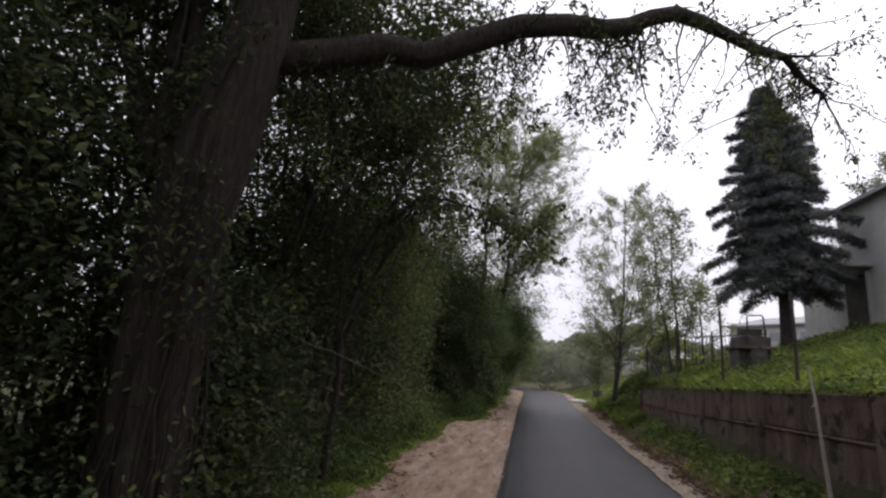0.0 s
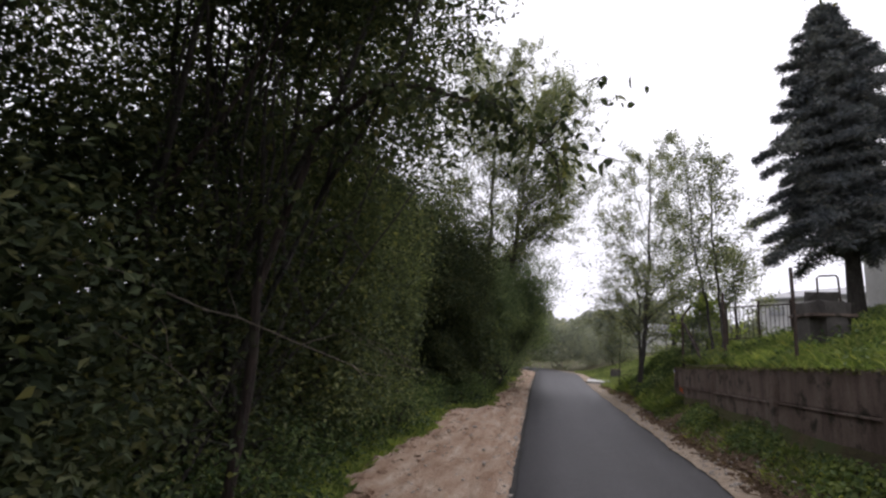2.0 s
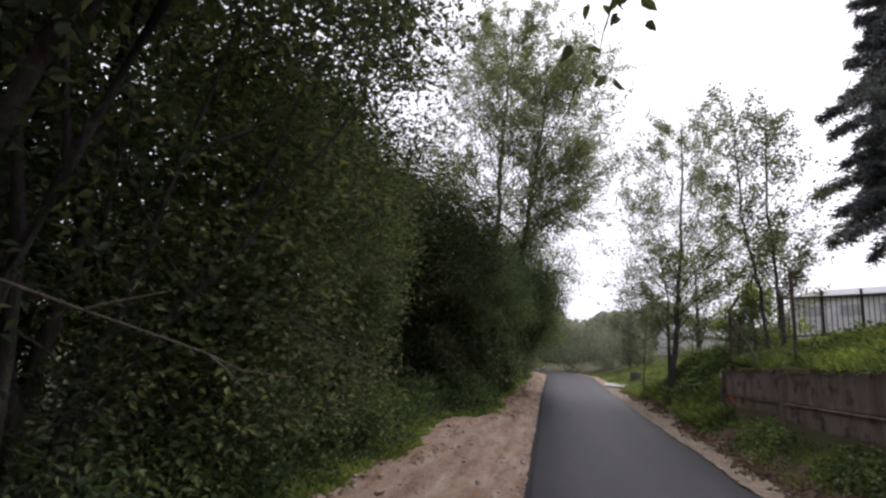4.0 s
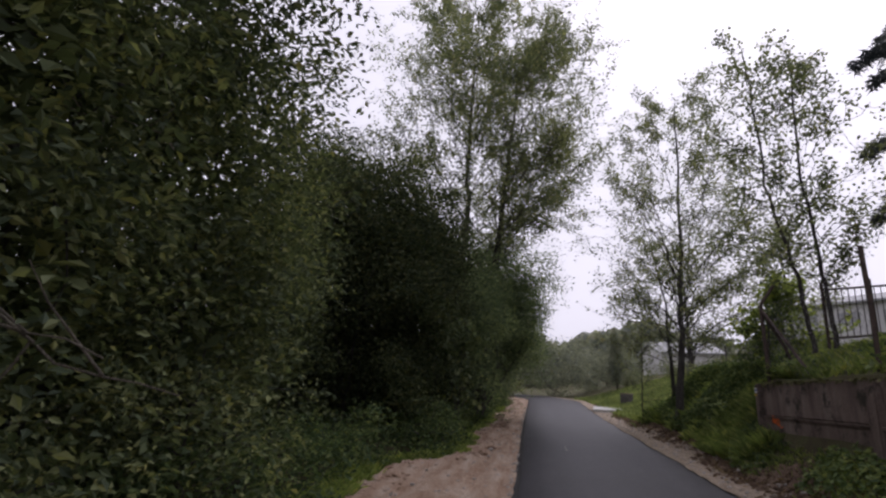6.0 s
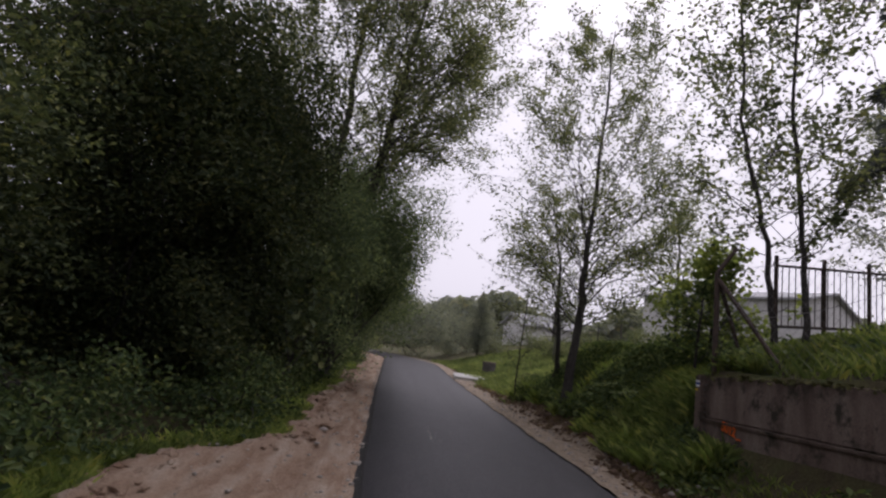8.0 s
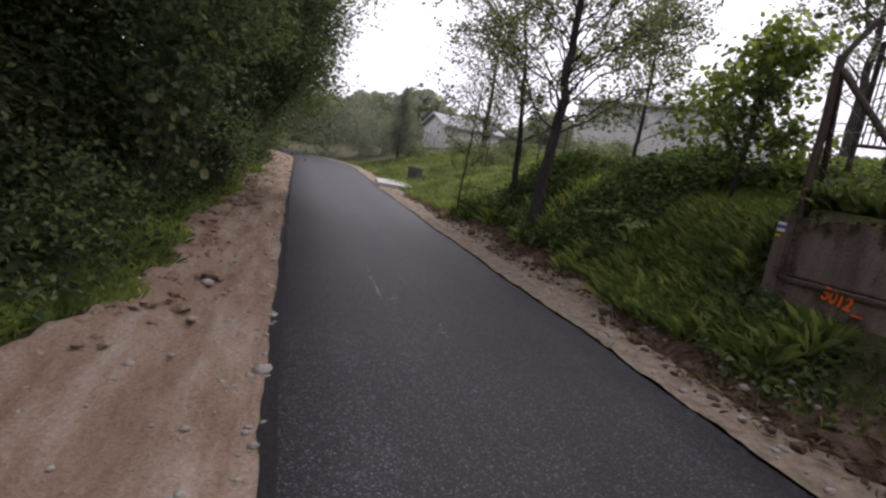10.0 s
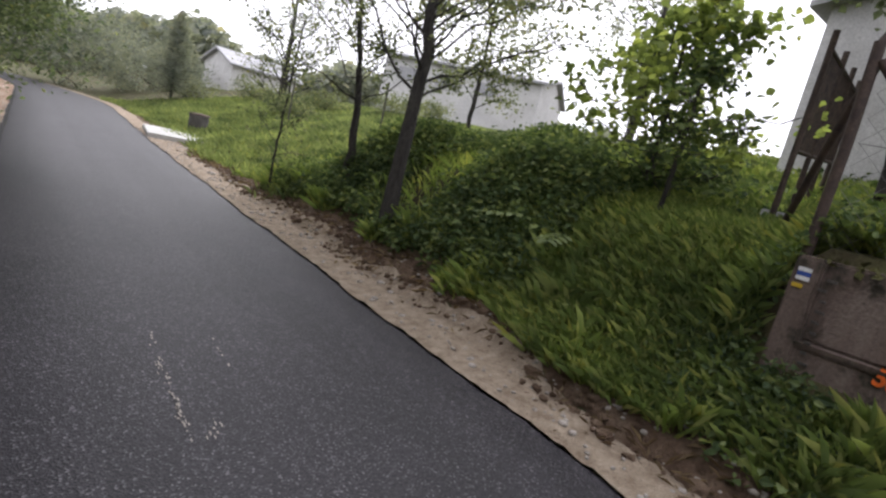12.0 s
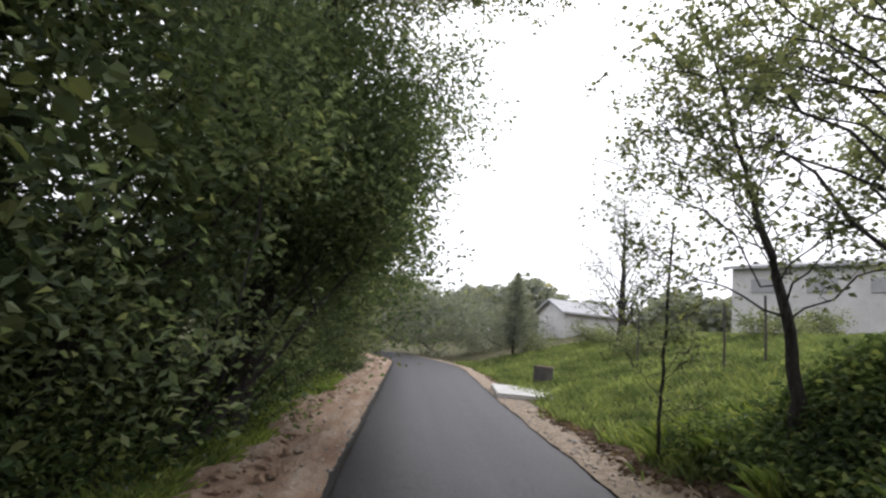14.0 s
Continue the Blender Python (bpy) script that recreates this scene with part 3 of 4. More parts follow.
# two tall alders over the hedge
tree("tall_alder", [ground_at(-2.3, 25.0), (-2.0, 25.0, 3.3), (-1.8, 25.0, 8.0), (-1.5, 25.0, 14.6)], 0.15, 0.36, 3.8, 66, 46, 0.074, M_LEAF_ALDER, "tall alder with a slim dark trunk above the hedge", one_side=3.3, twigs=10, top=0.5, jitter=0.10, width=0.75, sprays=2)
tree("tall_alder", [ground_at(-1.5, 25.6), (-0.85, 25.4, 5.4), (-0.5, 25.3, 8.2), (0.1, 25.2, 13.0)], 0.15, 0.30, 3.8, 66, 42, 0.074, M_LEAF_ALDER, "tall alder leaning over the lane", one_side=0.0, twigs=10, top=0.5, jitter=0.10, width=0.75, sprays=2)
# old willow beside the start of the lane
w_at = ground_at(-2.45, 2.5)
willow = thing("old_willow", w_at, "old willow with thick furrowed bark and spreading limbs", "tree")
o_ = np.array(w_at)


def rel(points, radii):
    return (np.asarray(points, float) - o_, np.asarray(radii, float))


tp = np.array([(-2.42, 2.5, 0.0), (-2.42, 2.5, 0.6), (-2.44, 2.55, 1.6), (-2.42, 2.6, 2.6), (-2.28, 2.7, 3.6), (-2.1, 2.8, 4.4), (-2.05, 2.9, 5.6), (-1.95, 3.0, 7.5)])
v, f = tube_arrays([(tp - o_, np.array([0.42, 0.32, 0.29, 0.29, 0.30, 0.27, 0.20, 0.12]))], 40)
ang = np.arctan2(v[:, 1], v[:, 0] - 0.1)
v[:, :2] += np.stack([np.cos(ang), np.sin(ang)], 1) * (0.045 * np.sin(4 * ang + 1.7 * v[:, 2]) + 0.03 * np.sin(9 * ang + 1.2 * v[:, 2]) + 0.02 * np.sin(16 * ang - 2.3 * v[:, 2]))[:, None]
put("trunk", mesh_from("trunk", v, f, M_BARK, True), willow)
for foot, tip, r_ in (((-2.75, 2.7, 0.0), (-2.95, 3.0, 6.4), 0.15), ((-2.1, 2.35, 0.0), (-2.25, 2.6, 2.6), 0.07), ((-2.2, 2.2, 0.0), (-2.42, 2.3, 2.0), 0.05)):
    sp2 = wander(foot, tip, 16, 0.035)
    put("stem", tube_mesh("stem", [(sp2 - o_, np.linspace(r_, r_ * 0.35, 16))], M_BARK, 10), willow)
paths = []
for k in range(46):
    a_ = rng.uniform(0, 2 * np.pi)
    foot = np.array([-2.42 + 0.36 * np.cos(a_), 2.5 + 0.36 * np.sin(a_), 0.05])
    top_ = np.array([-2.40 + 0.34 * np.cos(a_ + 0.5), 2.58 + 0.34 * np.sin(a_ + 0.5), rng.uniform(0.7, 3.6)])
    paths.append((wander(foot, top_, 10, 0.03) - o_, np.linspace(rng.uniform(0.008, 0.02), 0.004, 10)))
put("sucker", tube_mesh("sucker", paths, M_BARK, 5), willow, "dead suckers round the trunk", kind="stuff")
n_iv = 4200
a_ = rng.uniform(0, 2 * np.pi, n_iv)
z_ = rng.uniform(0.3, 4.6, n_iv)
keep = (np.sin(2 * a_ + 1.3 * z_) + np.sin(3.1 * z_) + rng.normal(0, 0.5, n_iv)) > 0.4
a_, z_ = a_[keep], z_[keep]
ivp = np.stack([np.interp(z_, tp[:, 2], tp[:, 0]) + (0.33 + rng.gamma(2, 0.05, len(z_))) * np.cos(a_), np.interp(z_, tp[:, 2], tp[:, 1]) + (0.33 + rng.gamma(2, 0.05, len(z_))) * np.sin(a_), z_], 1)
put("trunk_shoot", leaf_mesh("trunk_shoot", ivp - o_, 0.075 * rng.uniform(0.6, 1.3, len(z_)), M_LEAF_DARK, 0.6, 0.45, 6), willow, "dark shoots sprouting from the trunk", kind="stuff")
limbs = {"limb": [(-2.05, 2.8, 4.35), (-1.4, 3.1, 4.6), (-0.6, 3.4, 4.75), (0.4, 3.7, 5.2), (1.26, 4.0, 5.35), (1.7, 4.2, 5.65), (2.4, 4.5, 5.6), (3.2, 4.9, 5.45), (3.7, 5.1, 5.1)],
         "limb_b": [(-2.5, 2.55, 2.9), (-3.0, 2.9, 4.0), (-3.1, 3.1, 5.2), (-3.3, 3.3, 7.0)],
         "limb_c": [(-2.9, 2.8, 3.4), (-3.6, 3.2, 4.3), (-4.2, 3.4, 5.4), (-4.6, 3.5, 6.8)],
         "limb_d": [(-2.0, 2.9, 5.4), (-1.0, 3.4, 6.4), (0.4, 3.8, 7.2), (1.6, 4.0, 7.4)]}
lv = []
for k, (nm, pp) in enumerate(limbs.items()):
    pp = np.array(pp)
    tt = np.linspace(0, 1, 18)
    lp = np.stack([np.interp(tt, np.linspace(0, 1, len(pp)), pp[:, c]) for c in range(3)], 1) + rng.normal(0, 0.02, (18, 3))
    put("limb", tube_mesh("limb", [(lp - o_, (0.14 if k == 0 else 0.12) * (1 - tt) ** 0.7 + 0.018)], M_BARK, 8), willow)
    paths = []
    for q_ in range(110 if k == 0 else 46):
        fpos = rng.uniform(0.02, 1.0)
        s = np.array([np.interp(fpos, tt, lp[:, c]) for c in range(3)])
        e = s + np.array([rng.normal(0.1, 0.45), rng.normal(0.25, 0.45), rng.uniform(-0.9, 0.55)])
        tw = wander(s, e, 6, 0.04)
        paths.append((tw - o_, np.linspace(0.014, 0.003, 6)))
        e2 = e + np.array([rng.normal(0, 0.15), rng.normal(0, 0.15), -rng.uniform(0.1, 0.45)])
        paths.append((wander(e, e2, 4, 0.02) - o_, np.linspace(0.004, 0.002, 4)))
        nl = (44 if fpos > 0.55 else 95) if k == 0 else 95
        gq = rng.uniform(0.2, 1, nl)[:, None]
        lv.append(np.where(rng.random((nl, 1)) < 0.5, s + (e - s) * gq, e + (e2 - e) * gq) + rng.normal(0, 0.055, (nl, 3)))
    put("twig", tube_mesh("twig", paths, M_BARK, 4), willow, kind="stuff")
p = np.concatenate(lv)
put("crown", leaf_mesh("crown", p - o_, 0.062 * rng.uniform(0.6, 1.3, len(p)), M_LEAF_DARK, 0.8, 0.36, 6), willow)

# leafy spray that reaches out over the sand
sp_at = np.array((-2.3, 6.0, float(gz(-2.3, 6.0))))
spray = thing("leaning_bird_cherry", sp_at, "thin leaning tree with drooping leaves over the sand", "tree")
main = np.array([(-2.3, 6.0, 0.2), (-2.2, 6.0, 2.0), (-1.9, 6.1, 3.6), (-1.2, 6.2, 4.2), (-0.3, 6.3, 4.0), (0.45, 6.4, 3.45)])
tt = np.linspace(0, 1, 20)
lp = np.stack([np.interp(tt, np.linspace(0, 1, 6), main[:, k]) for k in range(3)], 1) + rng.normal(0, 0.02, (20, 3))
put("trunk", tube_mesh("trunk", [(lp - sp_at, 0.045 * (1 - tt) + 0.008)], M_BARK, 7), spray)
paths, lv = [], []
for k in range(70):
    s = lp[rng.integers(6, 20)]
    e = s + np.array([rng.normal(0.1, 0.4), rng.normal(0, 0.5), rng.uniform(-0.5, 0.45)])
    paths.append((wander(s, e, 5, 0.02) - sp_at, np.linspace(0.007, 0.002, 5)))
    lv.append(s + (e - s) * rng.uniform(0.2, 1.1, (16, 1)) + rng.normal(0, 0.06, (16, 3)))
put("twig", tube_mesh("twig", paths, M_BARK, 4), spray, kind="stuff")
p = np.concatenate(lv)
put("crown", leaf_mesh("crown", p - sp_at, 0.10 * rng.uniform(0.7, 1.2, len(p)), M_LEAF_DARK, 0.9, 0.5, 6), spray)

# the thicket along the lane: separate bushes and small trees
# Near bushes take the shade-darkened leaf, those further along mist-pale ones.
THICKET = [
    ((-3.4, 6.6), (-2.0, 6.0, 6.1), (1.9, 1.7, 1.5), 230, M_LEAF_DARK),
    ((-5.4, 19.8), (-5.3, 19.8, 1.5), (1.4, 1.8, 1.8), 220, M_LEAF_DARK),
    ((-2.9, 23.6), (-2.7, 23.6, 1.0), (0.8, 2.6, 1.1), 190, M_LEAF_BUSH),
    ((-4.4, 22.6), (-4.3, 22.6, 1.3), (1.3, 2.6, 1.5), 200, M_LEAF_BUSH),
    ((-3.0, 20.6), (-2.7, 20.6, 1.2), (0.9, 2.4, 1.2), 170, M_LEAF_DARK),
    # foot, crown centre, crown radii, clumps, material
    ((-3.3, 21.2), (-2.7, 21.2, 4.1), (1.4, 1.9, 2.0), 300, M_LEAF_DARK),
    ((-5.4, 20.6), (-5.0, 20.8, 5.0), (1.6, 2.0, 2.6), 240, M_LEAF_DARK),
    ((-9.0, 0.5), (-8.8, 0.6, 3.6), (2.0, 3.0, 3.6), 260, M_LEAF_DARK),
    ((-9.6, 6.0), (-9.4, 6.0, 3.4), (2.0, 3.4, 3.4), 260, M_LEAF_DARK),
    # Unseen bush added beside the start to shade the near thicket.
    ((-4.6, -1.6), (-4.2, -1.6, 4.2), (2.2, 2.2, 3.6), 320, M_LEAF_DARK),
    ((-2.7, 3.4), (-2.75, 3.9, 1.3), (0.75, 1.3, 1.3), 150, M_LEAF_DARK),
    ((-4.6, 1.0), (-4.4, 1.2, 2.6), (1.8, 2.4, 2.6), 560, M_LEAF_DARK),
    ((-6.2, 2.6), (-6.0, 2.8, 4.6), (1.8, 2.2, 2.8), 360, M_LEAF_DARK),
    # High crown added overhead to keep sky light off the floor.
    ((-3.9, 3.6), (-3.3, 3.4, 6.4), (2.2, 2.0, 1.5), 330, M_LEAF_DARK),
    ((-5.8, 5.0), (-5.6, 5.0, 4.4), (2.2, 2.6, 4.0), 330, M_LEAF_DARK),
    ((-3.6, 6.2), (-3.6, 6.2, 2.3), (1.4, 1.9, 2.2), 320, M_LEAF_DARK),
    ((-3.2, 7.6), (-2.6, 7.4, 5.6), (2.2, 2.4, 2.4), 220, M_LEAF_DARK),
    ((-3.4, 9.3), (-3.3, 9.4, 2.6), (1.5, 2.0, 2.6), 380, M_LEAF_BUSH),
    ((-4.2, 11.0), (-3.6, 11.2, 6.3), (2.3, 2.4, 3.2), 400, M_LEAF_DARK),
    ((-3.6, 12.6), (-3.5, 12.4, 2.6), (1.5, 1.9, 2.8), 380, M_LEAF_BUSH),
    ((-7.0, 10.0), (-7.0, 10.0, 5.0), (2.4, 3.6, 4.6), 300, M_LEAF_DARK),
    ((-8.5, 16.5), (-8.4, 16.5, 2.6), (2.4, 3.4, 2.6), 240, M_LEAF_DARK),
    ((-5.2, 16.2), (-5.2, 16.4, 2.4), (1.9, 2.0, 2.4), 260, M_LEAF_BUSH),
    ((-3.8, 19.6), (-3.7, 19.7, 4.2), (2.3, 2.4, 3.0), 560, M_LEAF_DARK),
    ((-5.6, 21.0), (-5.2, 21.0, 4.6), (2.2, 2.6, 3.6), 380, M_LEAF_BUSH),
    ((-2.6, 22.6), (-2.3, 22.7, 2.7), (1.9, 2.3, 2.2), 480, M_LEAF_HAZY),
    ((-2.0, 26.2), (-1.3, 26.3, 3.6), (2.3, 2.4, 3.0), 620, M_LEAF_HAZY),
    ((-1.9, 24.4), (-0.9, 25.9, 3.3), (1.6, 1.7, 1.7), 300, M_LEAF_HAZY),
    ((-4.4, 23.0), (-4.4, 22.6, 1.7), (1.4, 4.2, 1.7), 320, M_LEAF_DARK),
    ((-2.4, 30.0), (-2.2, 30.0, 3.2), (1.9, 2.8, 3.3), 380, M_LEAF_HAZY),
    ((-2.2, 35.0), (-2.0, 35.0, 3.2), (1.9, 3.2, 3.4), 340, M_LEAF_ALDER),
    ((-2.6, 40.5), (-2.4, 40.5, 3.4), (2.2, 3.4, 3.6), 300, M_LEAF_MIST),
]
# Leaf colour pales along the hedge, imitating mist with distance.
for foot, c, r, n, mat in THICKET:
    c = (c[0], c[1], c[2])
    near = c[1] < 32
    bush("hedge_bush", foot, c, r, n, 84 if near else 36, 0.26, 0.082 if near else 0.14, mat, "dense dark green shrub of the roadside thicket", stems=9, shell=0.5, inner=int((110 if c[2] > 4.3 else 240 if mat == M_LEAF_HAZY else 640) * r[0] * r[1] * r[2] ** 0.5))

# low growth along the foot of the thicket
for y0 in np.arange(2.0, 40, 2.4):
    x0 = float(sand_outer(np.array([y0]))[0]) - 0.75
    bush("nettle_clump", (x0, y0), (x0, y0, 0.35), (0.75, 1.5, 0.55), 90, 30, 0.14, 0.065, M_LEAF_NETTLE, "knee-high nettles and weeds at the thicket's foot", stems=5, shell=0.2, detail=6, category="weeds", group="weeds along the sand")


# ---------------------------------------------------------------- retaining wall of concrete panels
def wall_top(y):
    return 1.375 + (17.4 - y) * 0.028


wall = thing("wall_retaining", (3.95, 17.4, 0), "stained old concrete panel retaining wall with mossy top", "wall", kind="structure")
o_w = np.array((3.95, 17.4, 0))
joints = [17.4, 14.2, 11.1, 8.15, 5.1, 2.05, -1.0, -4.05]
for ya, yb in zip(joints[1:], joints[:-1]):
    zt = wall_top(0.5 * (ya + yb))
    mid = zt - 0.52
    L = yb - ya - 0.06
    bm = box_bm(0.13, L, mid + 0.35, (0.075, 0.5 * (ya + yb) - 17.4, (mid - 0.35) / 2), 0.012)
    box_bm(0.10, L, zt - mid - 0.02, (0.095, 0.5 * (ya + yb) - 17.4, (zt + mid + 0.02) / 2), 0.012, bm=bm)
    box_bm(0.165, L - 0.01, 0.035, (0.068, 0.5 * (ya + yb) - 17.4, mid), 0.008, bm=bm)
    for v_ in bm.verts:
        v_.co.z += (0.5 * (ya + yb) - 17.4 - v_.co.y) * 0.028 * (v_.co.z > 0.3)
        v_.co += Vector(rng.normal(0, 0.003, 3))
    panel = part("panel", bm, M_CONCRETE, wall)
    # joint pillar with flaked edge
    bm = box_bm(0.16, 0.20, zt + 0.30, (0.045, ya - 17.4 + 0.02, (zt - 0.36) / 2), 0.02)
    part("pillar", bm, M_CONCRETE, wall)
    nm = 320
    py = rng.uniform(ya, yb, nm)
    mp = np.stack([rng.uniform(-0.01, 0.16, nm), py - 17.4, wall_top(py) + rng.uniform(-0.02, 0.012, nm)], 1)
    put("moss", leaf_mesh("moss", mp, rng.uniform(0.03, 0.07, nm), M_MOSS, 0.1, 0.9, 4), wall, "yellow-green moss cushion on the wall's edge")
part("end_pillar", box_bm(0.24, 0.16, 1.70, (0.10, -0.02, 0.53), 0.02), M_CONCRETE, wall, "chipped concrete end post")
# chips along the first joint
for k in range(9):
    part("chip", box_bm(0.012, 0.03 + 0.03 * rng.random(), 0.018, (-0.004, -0.15 + rng.normal(0, 0.01), 0.75 + 0.065 * k), 0.003), M_DARKWOOD, wall)
num = bpy.data.curves.new("spray_number", "FONT")
num.body, num.size, num.extrude, num.offset = "5012", 0.125, 0.002, 0.004
num.materials.append(M_ORANGE)
ob = put("spray_number", num, wall, "orange sprayed number 5012")
ob.matrix_local = Matrix(((0, 0, -1, -0.008), (-0.97, -0.1, 0, -0.49), (-0.10, 1.15, 0, 0.80), (0, 0, 0, 1))) @ Matrix.Rotation(radians(-4), 4, "Z")
part("underline", box_bm(0.004, 0.09, 0.014, (-0.006, -0.79, 0.745), 0.001), M_ORANGE, wall, "orange sprayed stroke")
mark = thing("trail_mark", (3.93, 17.39, 1.27), "painted white and blue trail mark on the wall's end", "sign")
for dz, m_, nm in ((0.027, M_WHITE, "white_bar"), (0.0, M_BLUE, "blue_bar"), (-0.027, M_WHITE, "white_bar")):
    part(nm, box_bm(0.01, 0.075, 0.025, (-0.005, 0.0, dz), 0.002), m_, mark)
part("yellow_patch", box_bm(0.01, 0.06, 0.025, (-0.005, 0.015, -0.075), 0.002), M_YELLOW, mark)


# ---------------------------------------------------------------- fence above the wall
def cyl(points, r, sides=8):
    return [(np.asarray(points, float), np.full(len(points), r))]


def fence_post(x, y, h, label):
    z = float(gz(x, y)) - 0.1
    ob = thing("fence_post", (x, y, z), label, "fence post", "fence above the wall")
    put("shaft", tube_mesh("shaft", cyl([(0, 0, 0), (0.01, 0, h * 0.5), (0, 0.01, h)], 0.032), M_RUST, 8), ob)
    put("cap", tube_mesh("cap", [(np.array([(0, 0.01, h - 0.002), (0, 0.01, h + 0.012), (0, 0.01, h + 0.02)]), np.array([0.036, 0.034, 0.004]))], M_RUST, 8), ob)
    for hz in (0.5, 0.95, h - 0.1):
        put("wire_clip", tube_mesh("wire_clip", cyl([(-0.045, 0, hz), (0.045, 0, hz)], 0.008), M_WIRE, 5), ob)
    return ob


fence_post(4.67, 11.92, 1.78, "rusty round steel fence post above the wall")
fence_post(4.47, 14.94, 1.68, "rusty round steel fence post above the wall")
fence_post(4.86, 8.9, 1.75, "rusty round steel fence post above the wall")
fence_post(5.05, 5.8, 1.75, "rusty round steel fence post above the wall")
zc = float(gz(4.2, 17.55))
corner = thing("corner_post", (4.2, 17.5, zc), "rusty corner fence post with bent top and diagonal struts", "fence post")
put("shaft", tube_mesh("shaft", cyl([(0, 0, -0.3), (0, 0, 0.8), (0, 0.02, 1.45)], 0.035), M_RUST, 8), corner)
put("bent_arm", tube_mesh("bent_arm", cyl([(0, 0.02, 1.43), (0.03, 0.0, 1.5), (0.22, -0.03, 1.78)], 0.028), M_RUST, 8), corner)
put("strut", tube_mesh("strut", cyl([(0.02, 0, 1.32), (0.4, 0.25, 0.75), (0.78, 0.5, 0.05)], 0.028), M_RUST, 8), corner)


put("strut", tube_mesh("strut", cyl([(0.0, -0.02, 1.34), (0.16, -0.5, 0.72), (0.3, -1.0, 0.08)], 0.028), M_RUST, 8), corner)


def chain_link(a, b, za, zb, h, name, label):
    """Diamond mesh hung between two posts, with straining wires."""
    a, b = np.array(a, float), np.array(b, float)
    L = np.linalg.norm(b - a)
    ob = thing(name, (a[0], a[1], za), label, "fence")
    paths = []
    for k in np.arange(-h, L, 0.15):
        for sgn in (1, -1):
            s0, s1 = max(k, 0), min(k + h, L)
            if s1 - s0 < 0.05:
                continue
            u = np.array([s0, 0.5 * (s0 + s1), s1])
            zz = (u - k) if sgn > 0 else (h - (u - k))
            pts = np.stack([(b - a)[0] / L * u, (b - a)[1] / L * u, zz + (zb - za) * u / L - 0.12 * np.sin(np.pi * u / L)], 1)
            paths.append((pts, np.full(3, 0.0017)))
    put("mesh", tube_mesh("mesh", paths, M_WIRE, 3), ob, kind="stuff")
    for hz in (0.02, h * 0.55, h):
        u = np.linspace(0, 1, 8)
        pts = np.stack([(b - a)[0] * u, (b - a)[1] * u, hz + (zb - za) * u - 0.12 * np.sin(np.pi * u)], 1)
        put("straining_wire", tube_mesh("straining_wire", cyl(pts, 0.003), M_WIRE, 4), ob)


chain_link((4.22, 17.45), (4.47, 14.94), zc + 0.1, float(gz(4.47, 14.94)) + 0.1, 1.35, "chain_link_fence", "slack rusty chain-link mesh between the posts")

# metal bar gate further back
ga, gb = np.array((5.6, 18.3)), np.array((8.4, 18.9))
gate = thing("bar_fence", (ga[0], ga[1], 1.85), "dark steel bar fence panels on a concrete plinth", "fence")
Lg = np.linalg.norm(gb - ga)
dg = (gb - ga) / Lg


def gpt(u, z):
    return (dg[0] * u, dg[1] * u, z + 0.10 * u)


for u in np.linspace(0, Lg, 4):
    put("post", tube_mesh("post", cyl([gpt(u, -0.6), gpt(u, 1.4)], 0.03), M_RUST, 6), gate)
for z in (0.35, 1.25):
    put("rail", tube_mesh("rail", cyl([gpt(0, z), gpt(Lg, z)], 0.022), M_RUST, 5), gate)
for u in np.arange(0.12, Lg, 0.13):
    put("bar", tube_mesh("bar", cyl([gpt(u, 0.33), gpt(u, 1.27)], 0.010), M_RUST, 4), gate)
pl = box_bm(Lg, 0.2, 0.6, (dg[0] * Lg / 2, dg[1] * Lg / 2, -0.50), 0.01, math.atan2(dg[1], dg[0]))
part("plinth", pl, M_ROOF, gate, "grey concrete plinth")

# concrete block with a bent pipe rail on the slope
blk = thing("concrete_block", (5.85, 13.5, float(gz(5.85, 13.5))), "dark weathered concrete block with rounded shoulders", "concrete block")
bm = box_bm(0.75, 0.95, 1.25, (0, 0, 0.40), 0.18)
for v_ in bm.verts:
    v_.co += Vector(rng.normal(0, 0.03, 3))
part("body", bm, M_DARKWOOD, blk)
part("slab", box_bm(0.82, 1.02, 0.07, (0, 0, 0.56), 0.02), M_CONCRETE, blk)
put("pipe_rail", tube_mesh("pipe_rail", cyl([(0.05, 0.2, 1.0), (0.05, 0.2, 1.36), (0.1, 0.2, 1.4), (0.4, 0.2, 1.42), (0.44, 0.2, 1.38), (0.46, 0.2, 0.9)], 0.02), M_RUST, 6), blk)

# leaning stick in front of the wall
stick = thing("leaning_stick", (3.72, 5.75, 0.35), "pale peeled stick leaning against the wall", "stick")
sp_ = wander((0, 0, 0), (0.16, 0.62, 1.66), 9, 0.006)
put("shaft", tube_mesh("shaft", [(sp_, np.linspace(0.028, 0.014, 9))], M_POLE, 7), stick)
put("side_twig", tube_mesh("side_twig", [(np.array([(0.12, 0.45, 1.25), (0.08, 0.40, 1.18), (0.02, 0.34, 1.16)]), np.array([0.008, 0.006, 0.004]))], M_POLE, 5), stick)

